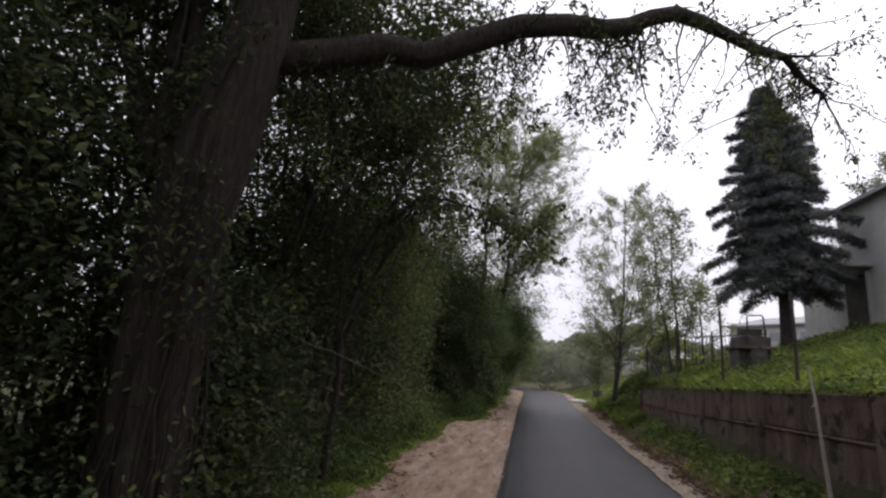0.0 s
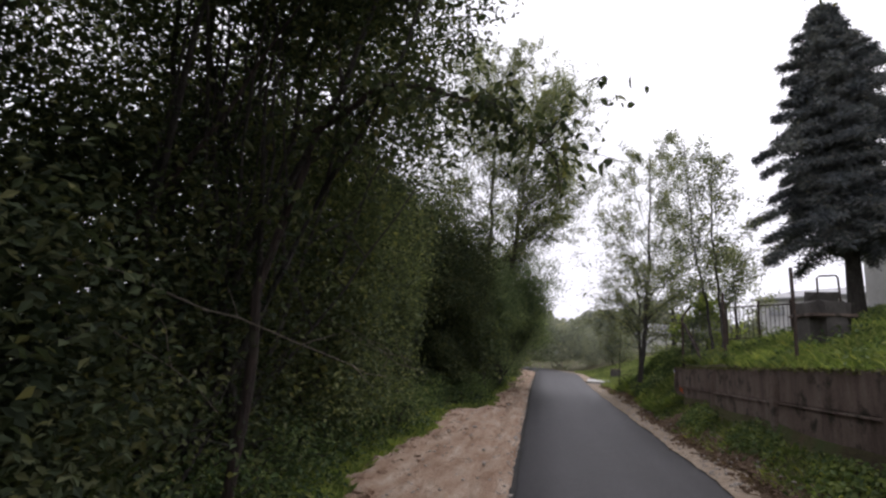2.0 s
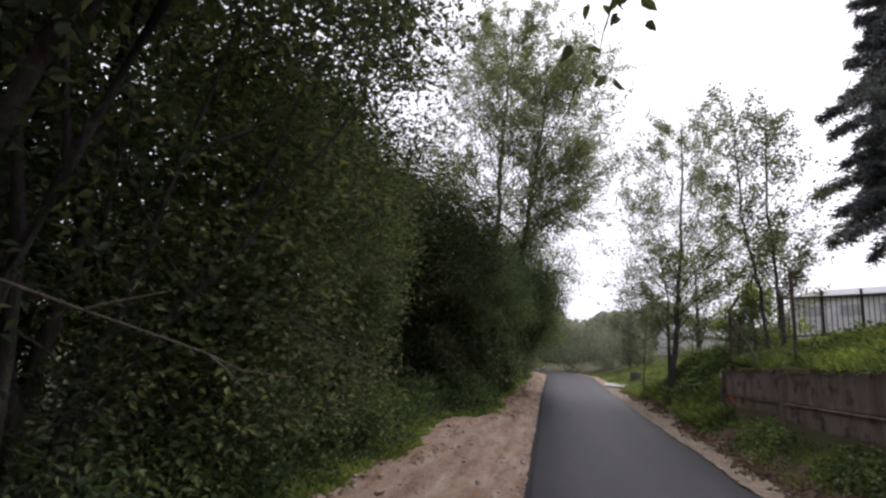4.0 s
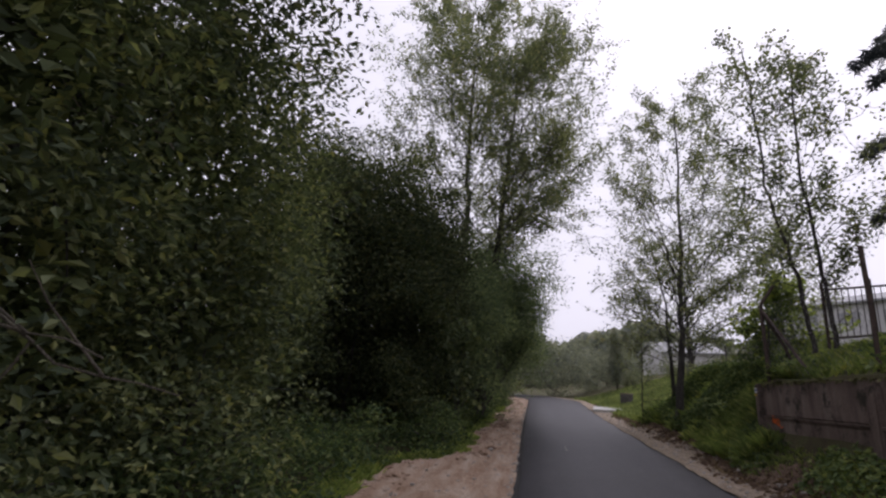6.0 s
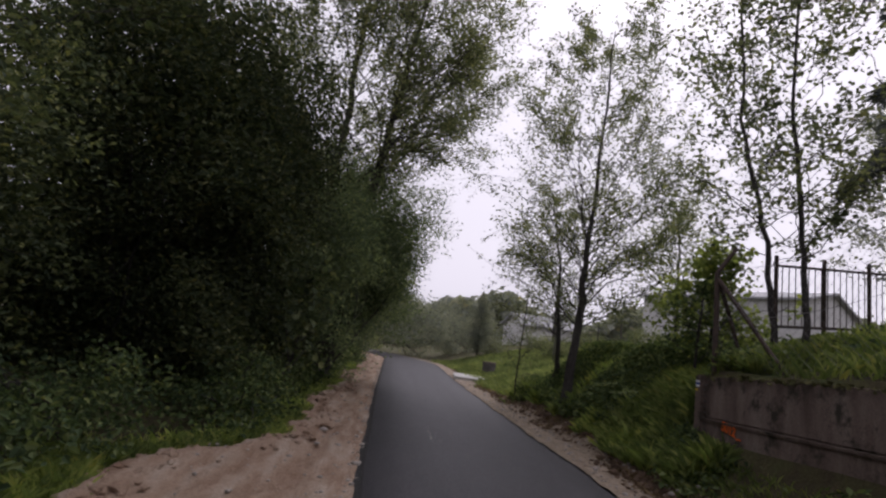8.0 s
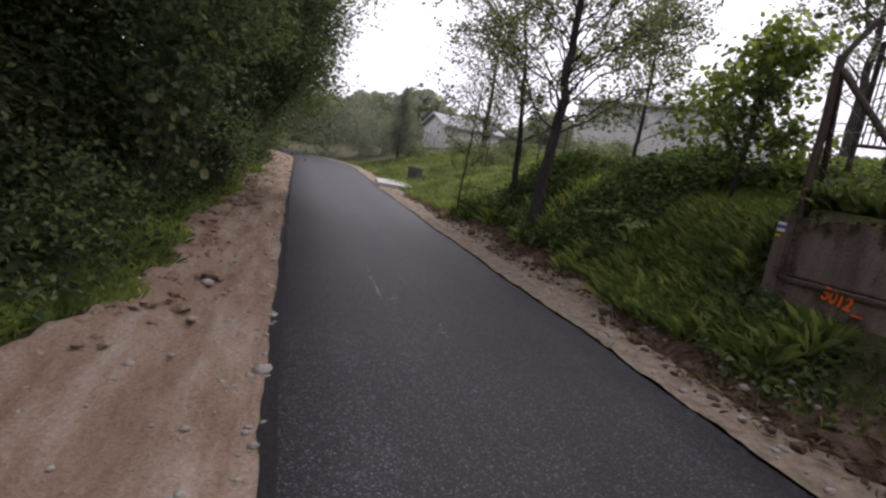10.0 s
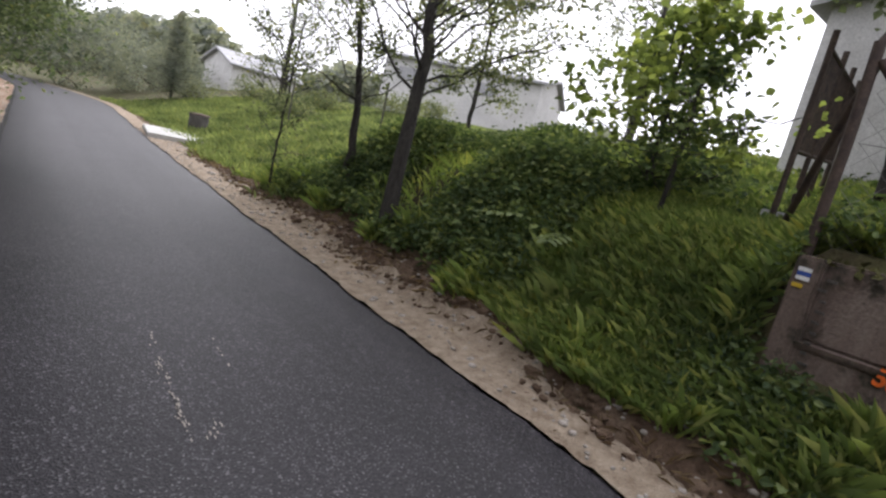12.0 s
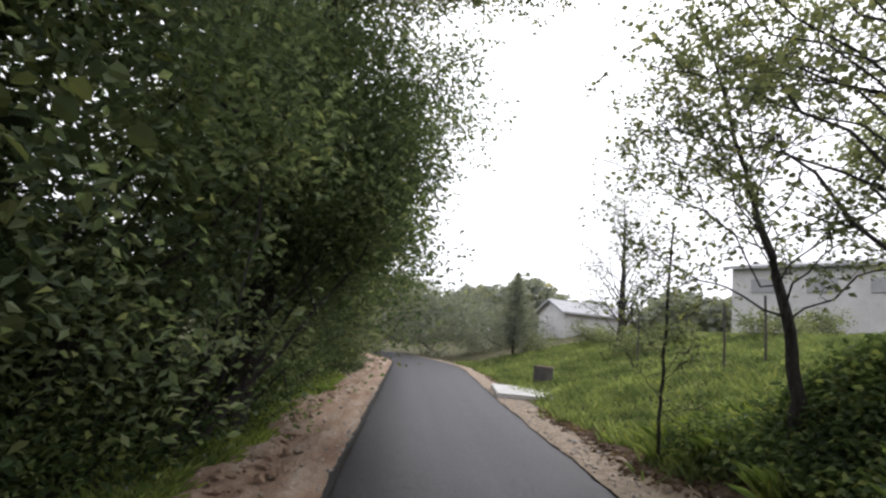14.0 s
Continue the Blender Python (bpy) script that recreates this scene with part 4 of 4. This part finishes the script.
# ---------------------------------------------------------------- fir
fir_at = (8.05, 16.5, float(gz(8.05, 16.5)))
fir = thing("fir_tree", fir_at, "dark blue-green fir with a bare lower trunk and layered boughs", "tree")
H0, H1 = 4.55 - fir_at[2], 11.25 - fir_at[2]
put("trunk", tube_mesh("trunk", [(np.array([(0, 0, -0.2), (0, 0, 0.5), (0, 0.0, H0), (-0.05, 0, (H0 + H1) / 2), (-0.2, 0, H1)]), np.array([0.24, 0.19, 0.16, 0.10, 0.02]))], M_BARK2, 10), fir)
bough, needles = [], []
for k in range(190):
    u = (k + rng.random()) / 190
    z = H0 + (H1 - H0) * u ** 0.95
    R = 2.45 * (1 - u) ** 0.68 * (0.72 + 0.28 * np.sin(k * 1.9)) * rng.uniform(0.8, 1.12) * (0.75 + 0.25 * smooth(0, 0.14, u)) + 0.12
    az = k * 2.4 + rng.normal(0, 0.2)
    d = np.array([np.cos(az), np.sin(az), 0])
    s = np.array([-0.2 * u, 0, z])
    t = np.linspace(0, 1, 7)
    pts = s + d * R * t[:, None] + np.array([0, 0, 1.0]) * (0.10 * R * np.sin(np.pi * t) - 0.30 * R * t ** 1.6 * (1 - u) + 0.3 * u * t * R)[:, None]
    bough.append((pts, np.linspace(0.028, 0.006, 7)))
    n = int(560 * (0.35 + R))
    g = rng.random(n) ** 0.75
    side = rng.normal(0, 1, n) * 0.30 * R * (1.05 - g)
    b = np.stack([np.interp(g, t, pts[:, c]) for c in range(3)], 1)
    needles.append(b + np.array([-d[1], d[0], 0]) * side[:, None] + np.array([0, 0, 1]) * (rng.normal(-0.05, 0.06, n) - 0.15 * np.abs(side))[:, None])
put("bough", tube_mesh("bough", bough, M_BARK2, 4), fir, kind="stuff")
p = np.concatenate(needles)
put("needles", leaf_mesh("needles", p, 0.15 * rng.uniform(0.6, 1.4, len(p)), M_NEEDLE, 0.35, 0.16, 4), fir)

# ---------------------------------------------------------------- buildings
house = thing("house", (10.25, 17.55, 3.3), "pale grey plastered house with a lean-to and dark door", "house")


def gabled(w, d, h, ridge, at, turn, wall_m, roof_m, parent):
    """Walls with gables on the short sides, and a roof with eaves."""
    bm = bmesh.new()
    vs = [bm.verts.new(c) for c in ((0, 0, -1.2), (w, 0, -1.2), (w, d, -1.2), (0, d, -1.2), (0, 0, h), (w, 0, h), (w, d, h), (0, d, h), (0, d / 2, h + ridge), (w, d / 2, h + ridge))]
    for f_ in ((0, 1, 5, 4), (2, 3, 7, 6), (1, 2, 6, 9, 5), (3, 0, 4, 8, 7), (3, 2, 1, 0)):
        bm.faces.new([vs[k] for k in f_])
    m = Matrix.Translation(at) @ Matrix.Rotation(turn, 4, "Z")
    bm.transform(m)
    part("wall", bm, wall_m, parent)
    e = 0.3
    s = ridge / (d / 2)
    for sgn in (0, 1):
        bm = bmesh.new()
        y0, y1 = (-e, d / 2) if sgn == 0 else (d / 2, d + e)
        z0, z1 = (h - e * s, h + ridge) if sgn == 0 else (h + ridge, h - e * s)
        vs = [bm.verts.new(c) for c in ((-e, y0, z0 + 0.02), (w + e, y0, z0 + 0.02), (w + e, y1, z1 + 0.02), (-e, y1, z1 + 0.02), (-e, y0, z0 + 0.14), (w + e, y0, z0 + 0.14), (w + e, y1, z1 + 0.14), (-e, y1, z1 + 0.14))]
        for f_ in ((0, 3, 2, 1), (4, 5, 6, 7), (0, 1, 5, 4), (1, 2, 6, 5), (2, 3, 7, 6), (3, 0, 4, 7)):
            bm.faces.new([vs[k] for k in f_])
        bm.transform(m)
        part("roof", bm, roof_m, parent)
    return m


gabled(8.6, 7.0, 4.0, 1.5, (7.0, -8.6, 0.0), radians(90), M_PLASTER, M_ROOF, house)
# lean-to at the gable end
bm = bmesh.new()
vs = [bm.verts.new(c) for c in ((0.04, 0.0, -1.2), (5, 0.0, -1.2), (5, 2.7, -1.2), (0.04, 2.7, -1.2), (0.04, 0.0, 2.55), (5, 0.0, 2.55), (5, 2.7, 1.85), (0.04, 2.7, 1.85))]
for f_ in ((1, 2, 6, 5), (2, 3, 7, 6), (3, 0, 4, 7), (4, 5, 6, 7)):
    bm.faces.new([vs[k] for k in f_])
part("lean_to", bm, M_PLASTER, house, "pale plastered lean-to")
bm = bmesh.new()
vs = [bm.verts.new(c) for c in ((-0.2, -0.05, 2.57), (5.2, -0.05, 2.57), (5.2, 2.95, 1.79), (-0.2, 2.95, 1.79), (-0.2, -0.05, 2.67), (5.2, -0.05, 2.67), (5.2, 2.95, 1.89), (-0.2, 2.95, 1.89))]
for f_ in ((0, 3, 2, 1), (4, 5, 6, 7), (0, 1, 5, 4), (1, 2, 6, 5), (2, 3, 7, 6), (3, 0, 4, 7)):
    bm.faces.new([vs[k] for k in f_])
part("lean_to_roof", bm, M_ROOF, house)
door = part("door", box_bm(0.08, 1.1, 1.7, (-0.02, -0.75, 0.95), 0.01), M_DARKWOOD, house, "dark timber door")
part("door_frame", box_bm(0.12, 0.08, 1.8, (-0.03, -1.36, 0.95), 0.01), M_ROOF, door)
part("porch_roof", box_bm(0.7, 1.9, 0.09, (-0.36, -0.7, 1.98), 0.02), M_ROOF, house, "grey porch roof over the door")
win = part("window", box_bm(0.05, 0.9, 1.0, (-0.02, -4.2, 2.4), 0.01), M_DARKWOOD, house, "dark window")
part("sill", box_bm(0.14, 1.05, 0.06, (-0.06, -4.2, 1.86), 0.01), M_SLAB, win)

hall = thing("hall", (15.5, 43.0, 3.0), "long low pale grey shed with a sheet roof", "shed")
mh = gabled(8.6, 9.0, 2.7, 0.9, (0, 0, 0), math.atan2(-7.0, 4.8), M_PLASTER, M_ROOF, hall)
for u in (1.4, 3.6, 5.8):
    bm = box_bm(1.1, 0.08, 0.6, (u, -0.02, 1.9), 0.01)
    bm.transform(mh)
    part("window", bm, M_ROOF, hall, "grey shed window")
shed = thing("small_house", (10.6, 53.0, 2.2), "small pale house with a low gable roof in the mist", "house")
gabled(4.6, 4.4, 1.3, 0.8, (0, 0, 0), radians(8), M_PLASTER, M_ROOF, shed)

# ---------------------------------------------------------------- slab and ring at the field's edge
slab = thing("concrete_slab", (3.75, 33.2, 0.02), "pale concrete slab crossing the verge", "slab")
bm = box_bm(1.7, 2.6, 0.16, (0.1, 0, 0.02), 0.02, radians(-6))
part("top", bm, M_SLAB, slab)
ring = thing("well_ring", (4.75, 35.0, float(gz(4.75, 35.0))), "short dark concrete well ring in the grass", "well ring")
put("wall", tube_mesh("wall", [(np.array([(0, 0, -0.1), (0, 0, 0.5), (0, 0, 0.52)]), np.array([0.29, 0.29, 0.27])), (np.array([(0, 0, 0.52), (0, 0, 0.1)]), np.array([0.27, 0.2]))], M_DARKWOOD, 18), ring)
put("lid", tube_mesh("lid", [(np.array([(0, 0, 0.50), (0, 0, 0.54), (0, 0, 0.56)]), np.array([0.31, 0.31, 0.005]))], M_CONCRETE, 18), ring)

# scuffs and dried drips on the asphalt
for x0, y0, x1, y1, n in ((0.86, 18.4, 0.87, 19.0, 34), (0.86, 18.95, 0.88, 19.5, 18), (0.95, 18.38, 1.0, 18.5, 10), (1.20, 19.0, 1.22, 19.6, 8), (1.2, 17.4, 1.26, 17.8, 8)):
    bm = bmesh.new()
    for k in range(n):
        u = rng.random()
        cx, cy = (x1 - x0) * u + rng.normal(0, 0.012), (y1 - y0) * u + rng.normal(0, 0.02)
        w_, l_ = rng.uniform(0.002, 0.006), rng.uniform(0.005, 0.024)
        ring_ = [bm.verts.new((cx + w_ * math.cos(q_) * rng.uniform(0.6, 1.2), cy + l_ * math.sin(q_) * rng.uniform(0.6, 1.2), 0)) for q_ in np.linspace(0, 2 * math.pi, 9)[:-1]]
        bm.faces.new(ring_)
    ob = part("paint_splash", bm, M_STONE)
    ob.location = (x0, y0, 0.058)
    tagged(ob, "pale dried paint flecks scuffed along the asphalt", "stain", "drips on the lane", kind="stuff")


# ---------------------------------------------------------------- low plants on the bank and field
def scatter(name, n, xa, xb, ya, yb, height, width, mat, label, patch=0.0, extra=0.0):
    x, y = rng.uniform(xa, xb, n), rng.uniform(ya, yb, n)
    if patch:
        keep = (np.sin(1.9 * x + 0.7 * y) + np.sin(1.1 * y - 0.8 * x + 2) + rng.normal(0, 0.6, n)) > patch
        x, y = x[keep], y[keep]
    keep = (x > verge_outer(y) + 0.12 + 0.25 * np.sin(2.1 * y) * np.sin(0.9 * y + 1) + rng.normal(0, 0.06, len(x))) & ~((np.abs(x - 4.08) < 0.22) & (y < 17.6))
    x, y = x[keep], y[keep]
    p = np.stack([x, y, gz(x, y) - 0.01 + extra], 1)
    put(name, leaf_mesh(name, p, height * rng.uniform(0.5, 1.3, len(p)), mat, 0, width, 6, True), None, label, "grass", kind="stuff")


scatter("bank_grass", 70000, 3.4, 5.6, 16.8, 20.2, 0.22, 0.045, M_GRASS, "long fresh green grass on the bank")
scatter("bank_grass", 16000, 3.5, 9.0, 21.5, 27.0, 0.22, 0.05, M_GRASS, "long fresh green grass on the bank", 0.2)
scatter("slope_grass", 60000, 4.1, 13.0, 2.0, 24.0, 0.24, 0.06, M_GRASS, "green grass on the slope above the wall")
scatter("field_grass", 70000, 3.2, 18.0, 24.0, 46.0, 0.24, 0.13, M_FIELD, "bright meadow grass beside the lane")
scatter("foot_grass", 9000, 3.3, 3.95, 0.0, 18.0, 0.13, 0.06, M_GRASS, "grass along the foot of the wall", 0.0)


n_f = 26000
fy = rng.uniform(1, 34, n_f)
fx = sand_outer(fy) - np.abs(rng.normal(0, 0.28, n_f)) + 0.06 * np.sin(5 * fy) + 0.03
put("shoulder_grass", leaf_mesh("shoulder_grass", np.stack([fx, fy, gz(fx, fy)], 1), 0.15 * rng.uniform(0.4, 1.5, n_f), M_GRASS, 0, 0.06, 6, True), None, "short ragged grass along the edge of the sand", "grass", kind="stuff")


def ground_cover(name, n, xa, xb, ya, yb, hgt, size, mat, label, patch=-9.0, fn=None):
    """Broad leaves on short stalks, thicker in patches."""
    x, y = rng.uniform(xa, xb, n), rng.uniform(ya, yb, n)
    dens = np.sin(1.3 * x + 1.9 * y + 1) + np.sin(2.3 * y - 1.7 * x) + rng.normal(0, 0.5, n)
    keep = (dens > patch) & ((x > verge_outer(y) + 0.2 + rng.normal(0, 0.08, n)) | (x < sand_outer(y) - 0.02))
    keep &= ~((np.abs(x - 4.02) < 0.14) & (y < 17.5))
    x, y, dens = x[keep], y[keep], dens[keep]
    z = gz(x, y) + hgt * np.clip(0.55 + 0.25 * dens, 0.12, 1.1) * rng.random(len(x)) ** 0.5
    put(name, leaf_mesh(name, np.stack([x, y, z], 1), size * rng.uniform(0.5, 1.4, len(x)), mat, 0.2, 0.62, 6), None, label, "undergrowth", kind="stuff")


ground_cover("bramble_cover", 84000, 3.5, 7.2, 19.4, 25.0, 0.55, 0.07, M_LEAF_GREEN, "dense bramble and nettle leaves on the bank", -0.5)
ground_cover("bramble_cover", 16000, 3.3, 4.0, 1.0, 18.0, 0.22, 0.07, M_LEAF_GREEN, "ground ivy and weeds at the wall's foot", -0.4)
ground_cover("bramble_cover", 9000, 3.5, 4.8, 17.0, 19.8, 0.26, 0.05, M_LEAF_GREEN, "weeds among the bank grass", 0.6)
ground_cover("thicket_floor", 36000, -6.0, -1.1, -2.0, 30.0, 0.45, 0.075, M_LEAF_NETTLE, "low leafy growth under the thicket", -1.0)
ground_cover("slope_weeds", 14000, 4.2, 11.0, 4.0, 22.0, 0.35, 0.09, M_LEAF_GREEN, "broad weeds in the slope's grass", 0.6)
# dry litter along the verge
nl = 5000
ly = rng.uniform(2, 30, nl)
lx = verge_outer(ly) + rng.normal(0.05, 0.14, nl)
put("dry_litter", leaf_mesh("dry_litter", np.stack([lx, ly, np.maximum(gz(lx, ly), 0.0) + 0.03], 1), rng.uniform(0.04, 0.16, nl), M_STRAW, 0.1, 0.14, 4), None, "dry stalks and roots along the cut bank", "litter", kind="stuff")

# pale dead branches in the thicket
for a, b in (((-3.0, 4.6, 2.2), (-1.35, 7.4, 1.35)), ((-3.2, 8.5, 2.4), (-1.5, 9.3, 1.45)), ((-2.9, 8.8, 1.9), (-1.35, 9.6, 1.3)), ((-3.4, 3.6, 2.6), (-2.2, 5.6, 1.1)), ((-3.2, 9.8, 3.0), (-2.0, 10.2, 2.75)), ((-3.9, 5.3, 1.2), (-1.5, 5.5, 5.0))):
    d_at = np.array(a)
    br = thing("dead_branch", a, "crooked dead branch hanging in the thicket", "branch", "dead branches")
    pts = wander(a, b, 12, 0.04) - d_at
    big = b[2] > 4
    put("stem", tube_mesh("stem", [(pts, np.linspace(0.045 if big else 0.012, 0.004, 12))], M_BARK if big else M_TWIG, 6), br)
    for k in (5, 7, 9):
        put("twig", tube_mesh("twig", [(wander(pts[k], pts[k] + rng.normal(0, 0.22, 3), 4, 0.01), np.linspace(0.008, 0.003, 4))], M_BARK if big else M_TWIG, 4), br)

# leafy maple shoot close to the sand
bush("maple_bush", (-1.75, 20.9), (-1.6, 21.0, 1.6), (0.5, 0.8, 1.2), 30, 14, 0.2, 0.115, M_LEAF_BUSH, "maple shoot with large dark lobed leaves beside the sand", stems=4, shell=0.2, detail=6, width=0.95, droop=0.8)


def sprig(x, y, h, turn, label):
    """A feathered leaf of paired leaflets on one stalk."""
    at = np.array((x, y, float(gz(x, y)) + h))
    ob = thing("elder_sprig", at - np.array((0, 0, h)), label, "plant", "sprigs on the bank")
    a = np.array([np.cos(turn), np.sin(turn), -0.15])
    stalk = np.array([(0, 0, 0), (0.02, 0, h * 0.8), *[(0, 0, h) + a * k * 0.12 for k in (0.4, 1, 2, 3)]])
    put("stalk", tube_mesh("stalk", [(stalk, np.linspace(0.007, 0.003, len(stalk)))], M_LEAF_GREEN, 5), ob)
    side = np.array([-a[1], a[0], 0.0])
    for k in range(4):
        for sg in (-1, 1):
            p0 = (np.array((0, 0, h)) + a * (0.08 + 0.095 * k))[None]
            ax = unit((side * sg + a * 0.6 + np.array((0, 0, -0.1)))[None])
            v, f = leaf_arrays(p0, np.array([0.15]), ax, np.array([[0, 0, 1.0]]), 0.45, 0.05, 6)
            put("leaflet", mesh_from("leaflet", v, f, M_FIELD), ob)
    p0 = (np.array((0, 0, h)) + a * 0.40)[None]
    v, f = leaf_arrays(p0, np.array([0.16]), unit(a[None]), np.array([[0, 0, 1.0]]), 0.45, 0.05, 6)
    put("leaflet", mesh_from("leaflet", v, f, M_FIELD), ob)


sprig(4.05, 19.75, 0.55, 2.6, "pale feathered elder leaf rising from the bank")
sprig(4.1, 19.3, 0.42, 3.4, "pale feathered elder leaf rising from the bank")
sprig(4.6, 20.8, 0.7, 2.9, "pale feathered elder leaf rising from the bank")
tx, ty = [], []
for k in range(26):
    yy = rng.uniform(15.5, 26)
    xx = float(verge_outer(np.array([yy]))[0]) + rng.uniform(0.2, 0.6)
    tx.append(rng.normal(xx, 0.05, 60))
    ty.append(rng.normal(yy, 0.05, 60))
tx, ty = np.concatenate(tx), np.concatenate(ty)
put("grass_tufts", leaf_mesh("grass_tufts", np.stack([tx, ty, gz(tx, ty)], 1), 0.38 * rng.uniform(0.5, 1.2, len(tx)), M_GRASS, 0, 0.04, 6, True), None, "taller tufts of grass at the verge", "grass", kind="stuff")

# ---------------------------------------------------------------- far growth, its mist put into the pale leaf colour
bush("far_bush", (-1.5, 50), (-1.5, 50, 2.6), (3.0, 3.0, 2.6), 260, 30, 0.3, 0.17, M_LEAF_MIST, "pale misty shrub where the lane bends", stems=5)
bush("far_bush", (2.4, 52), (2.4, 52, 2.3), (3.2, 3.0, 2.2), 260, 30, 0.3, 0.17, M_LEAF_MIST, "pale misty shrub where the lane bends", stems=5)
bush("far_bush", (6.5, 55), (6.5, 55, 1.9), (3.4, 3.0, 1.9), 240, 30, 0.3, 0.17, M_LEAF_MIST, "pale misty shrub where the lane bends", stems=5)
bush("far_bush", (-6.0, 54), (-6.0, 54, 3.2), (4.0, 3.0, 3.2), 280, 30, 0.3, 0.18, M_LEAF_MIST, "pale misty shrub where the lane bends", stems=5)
sa = ground_at(6.0, 46.0)
spruce = thing("young_spruce", sa, "young spruce standing in the misty meadow", "tree")
put("trunk", tube_mesh("trunk", [(np.array([(0, 0, -0.1), (0, 0, 4.5)]), np.array([0.07, 0.012]))], M_BARK2, 7), spruce)
nd, bo = [], []
for k in range(70):
    u = (k + rng.random()) / 70
    az = k * 2.4
    R = 1.7 * (1 - u) ** 0.9 + 0.06
    s = np.array([0, 0, 0.5 + 3.7 * u])
    e = s + np.array([np.cos(az) * R, np.sin(az) * R, 0.15 * R])
    bo.append((np.array([s, e]), np.array([0.014, 0.004])))
    n = int(130 * R + 14)
    g = rng.random(n)[:, None]
    nd.append(s + (e - s) * g + rng.normal(0, 0.08, (n, 3)) * (0.5 + R))
put("bough", tube_mesh("bough", bo, M_BARK2, 4), spruce, kind="stuff")
p = np.concatenate(nd)
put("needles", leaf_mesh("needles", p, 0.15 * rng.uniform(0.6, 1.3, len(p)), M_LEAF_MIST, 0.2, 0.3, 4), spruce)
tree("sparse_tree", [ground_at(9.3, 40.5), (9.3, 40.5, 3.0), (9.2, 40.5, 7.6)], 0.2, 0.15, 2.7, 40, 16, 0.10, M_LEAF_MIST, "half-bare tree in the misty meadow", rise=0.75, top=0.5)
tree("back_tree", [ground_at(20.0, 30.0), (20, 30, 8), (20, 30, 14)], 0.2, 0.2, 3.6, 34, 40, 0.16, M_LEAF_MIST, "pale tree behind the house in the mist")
tree("back_tree", [ground_at(8.6, 26.5), (8.6, 26.5, 4), (8.5, 26.5, 6.2)], 0.05, 0.2, 1.6, 26, 26, 0.10, M_LEAF_ALDER, "small tree behind the bar fence")


for x, y in ((8.2, 31.5), (8.9, 31.0), (7.6, 35.0)):
    z0 = float(gz(x, y))
    ps = thing("meadow_post", (x, y, z0), "thin grey wooden post in the meadow", "post", "meadow posts")
    put("shaft", tube_mesh("shaft", cyl([(0, 0, -0.1), (0.01, 0, 0.8), (0, 0.02, 1.7)], 0.028), M_DARKWOOD, 6), ps)
for x, y, h in ((8.6, 37.5, 0.9), (10.4, 38.5, 0.8), (12.6, 36.0, 1.0), (14.8, 37.0, 0.9), (9.4, 44.0, 1.1), (7.4, 48.0, 1.0)):
    zf = float(gz(x, y))
    bush("meadow_shrub", (x, y), (x, y, zf + h * 0.5), (1.3, 1.0, h * 0.6), 70, 30, 0.18, 0.11, M_LEAF_ALDER, "low pale green shrub at the meadow's edge", stems=4, shell=0.2, group="meadow shrubs")


def far_woods():
    """A low ring of woods, mist painted into its leaves, that closes the distance."""
    n = 90000
    a = rng.uniform(0, 2 * np.pi, n)
    R = rng.uniform(66, 86, n)
    x, y = R * np.cos(a) + 4, R * np.sin(a) + 20
    top = 5.5 + 1.6 * np.sin(9 * a) + 1.1 * np.sin(23 * a + 1) + 0.6 * np.sin(51 * a)
    z = gz(x, y) + top * rng.random(n) ** 0.8
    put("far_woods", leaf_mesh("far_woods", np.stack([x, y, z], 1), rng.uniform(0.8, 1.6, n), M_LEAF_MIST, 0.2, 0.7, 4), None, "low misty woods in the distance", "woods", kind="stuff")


far_woods()
# unseen bushes added behind the start of the walk, tall to block sky light
for x, y in ((-4.2, -4.5), (-4.4, -9.5), (6.5, -7.0)):
    bush("hedge_bush", (x, y), (x, y, 4.0), (2.3, 2.8, 4.0), 380, 30, 0.3, 0.13, M_LEAF_DARK, "dense dark green shrub of the roadside thicket", stems=5)
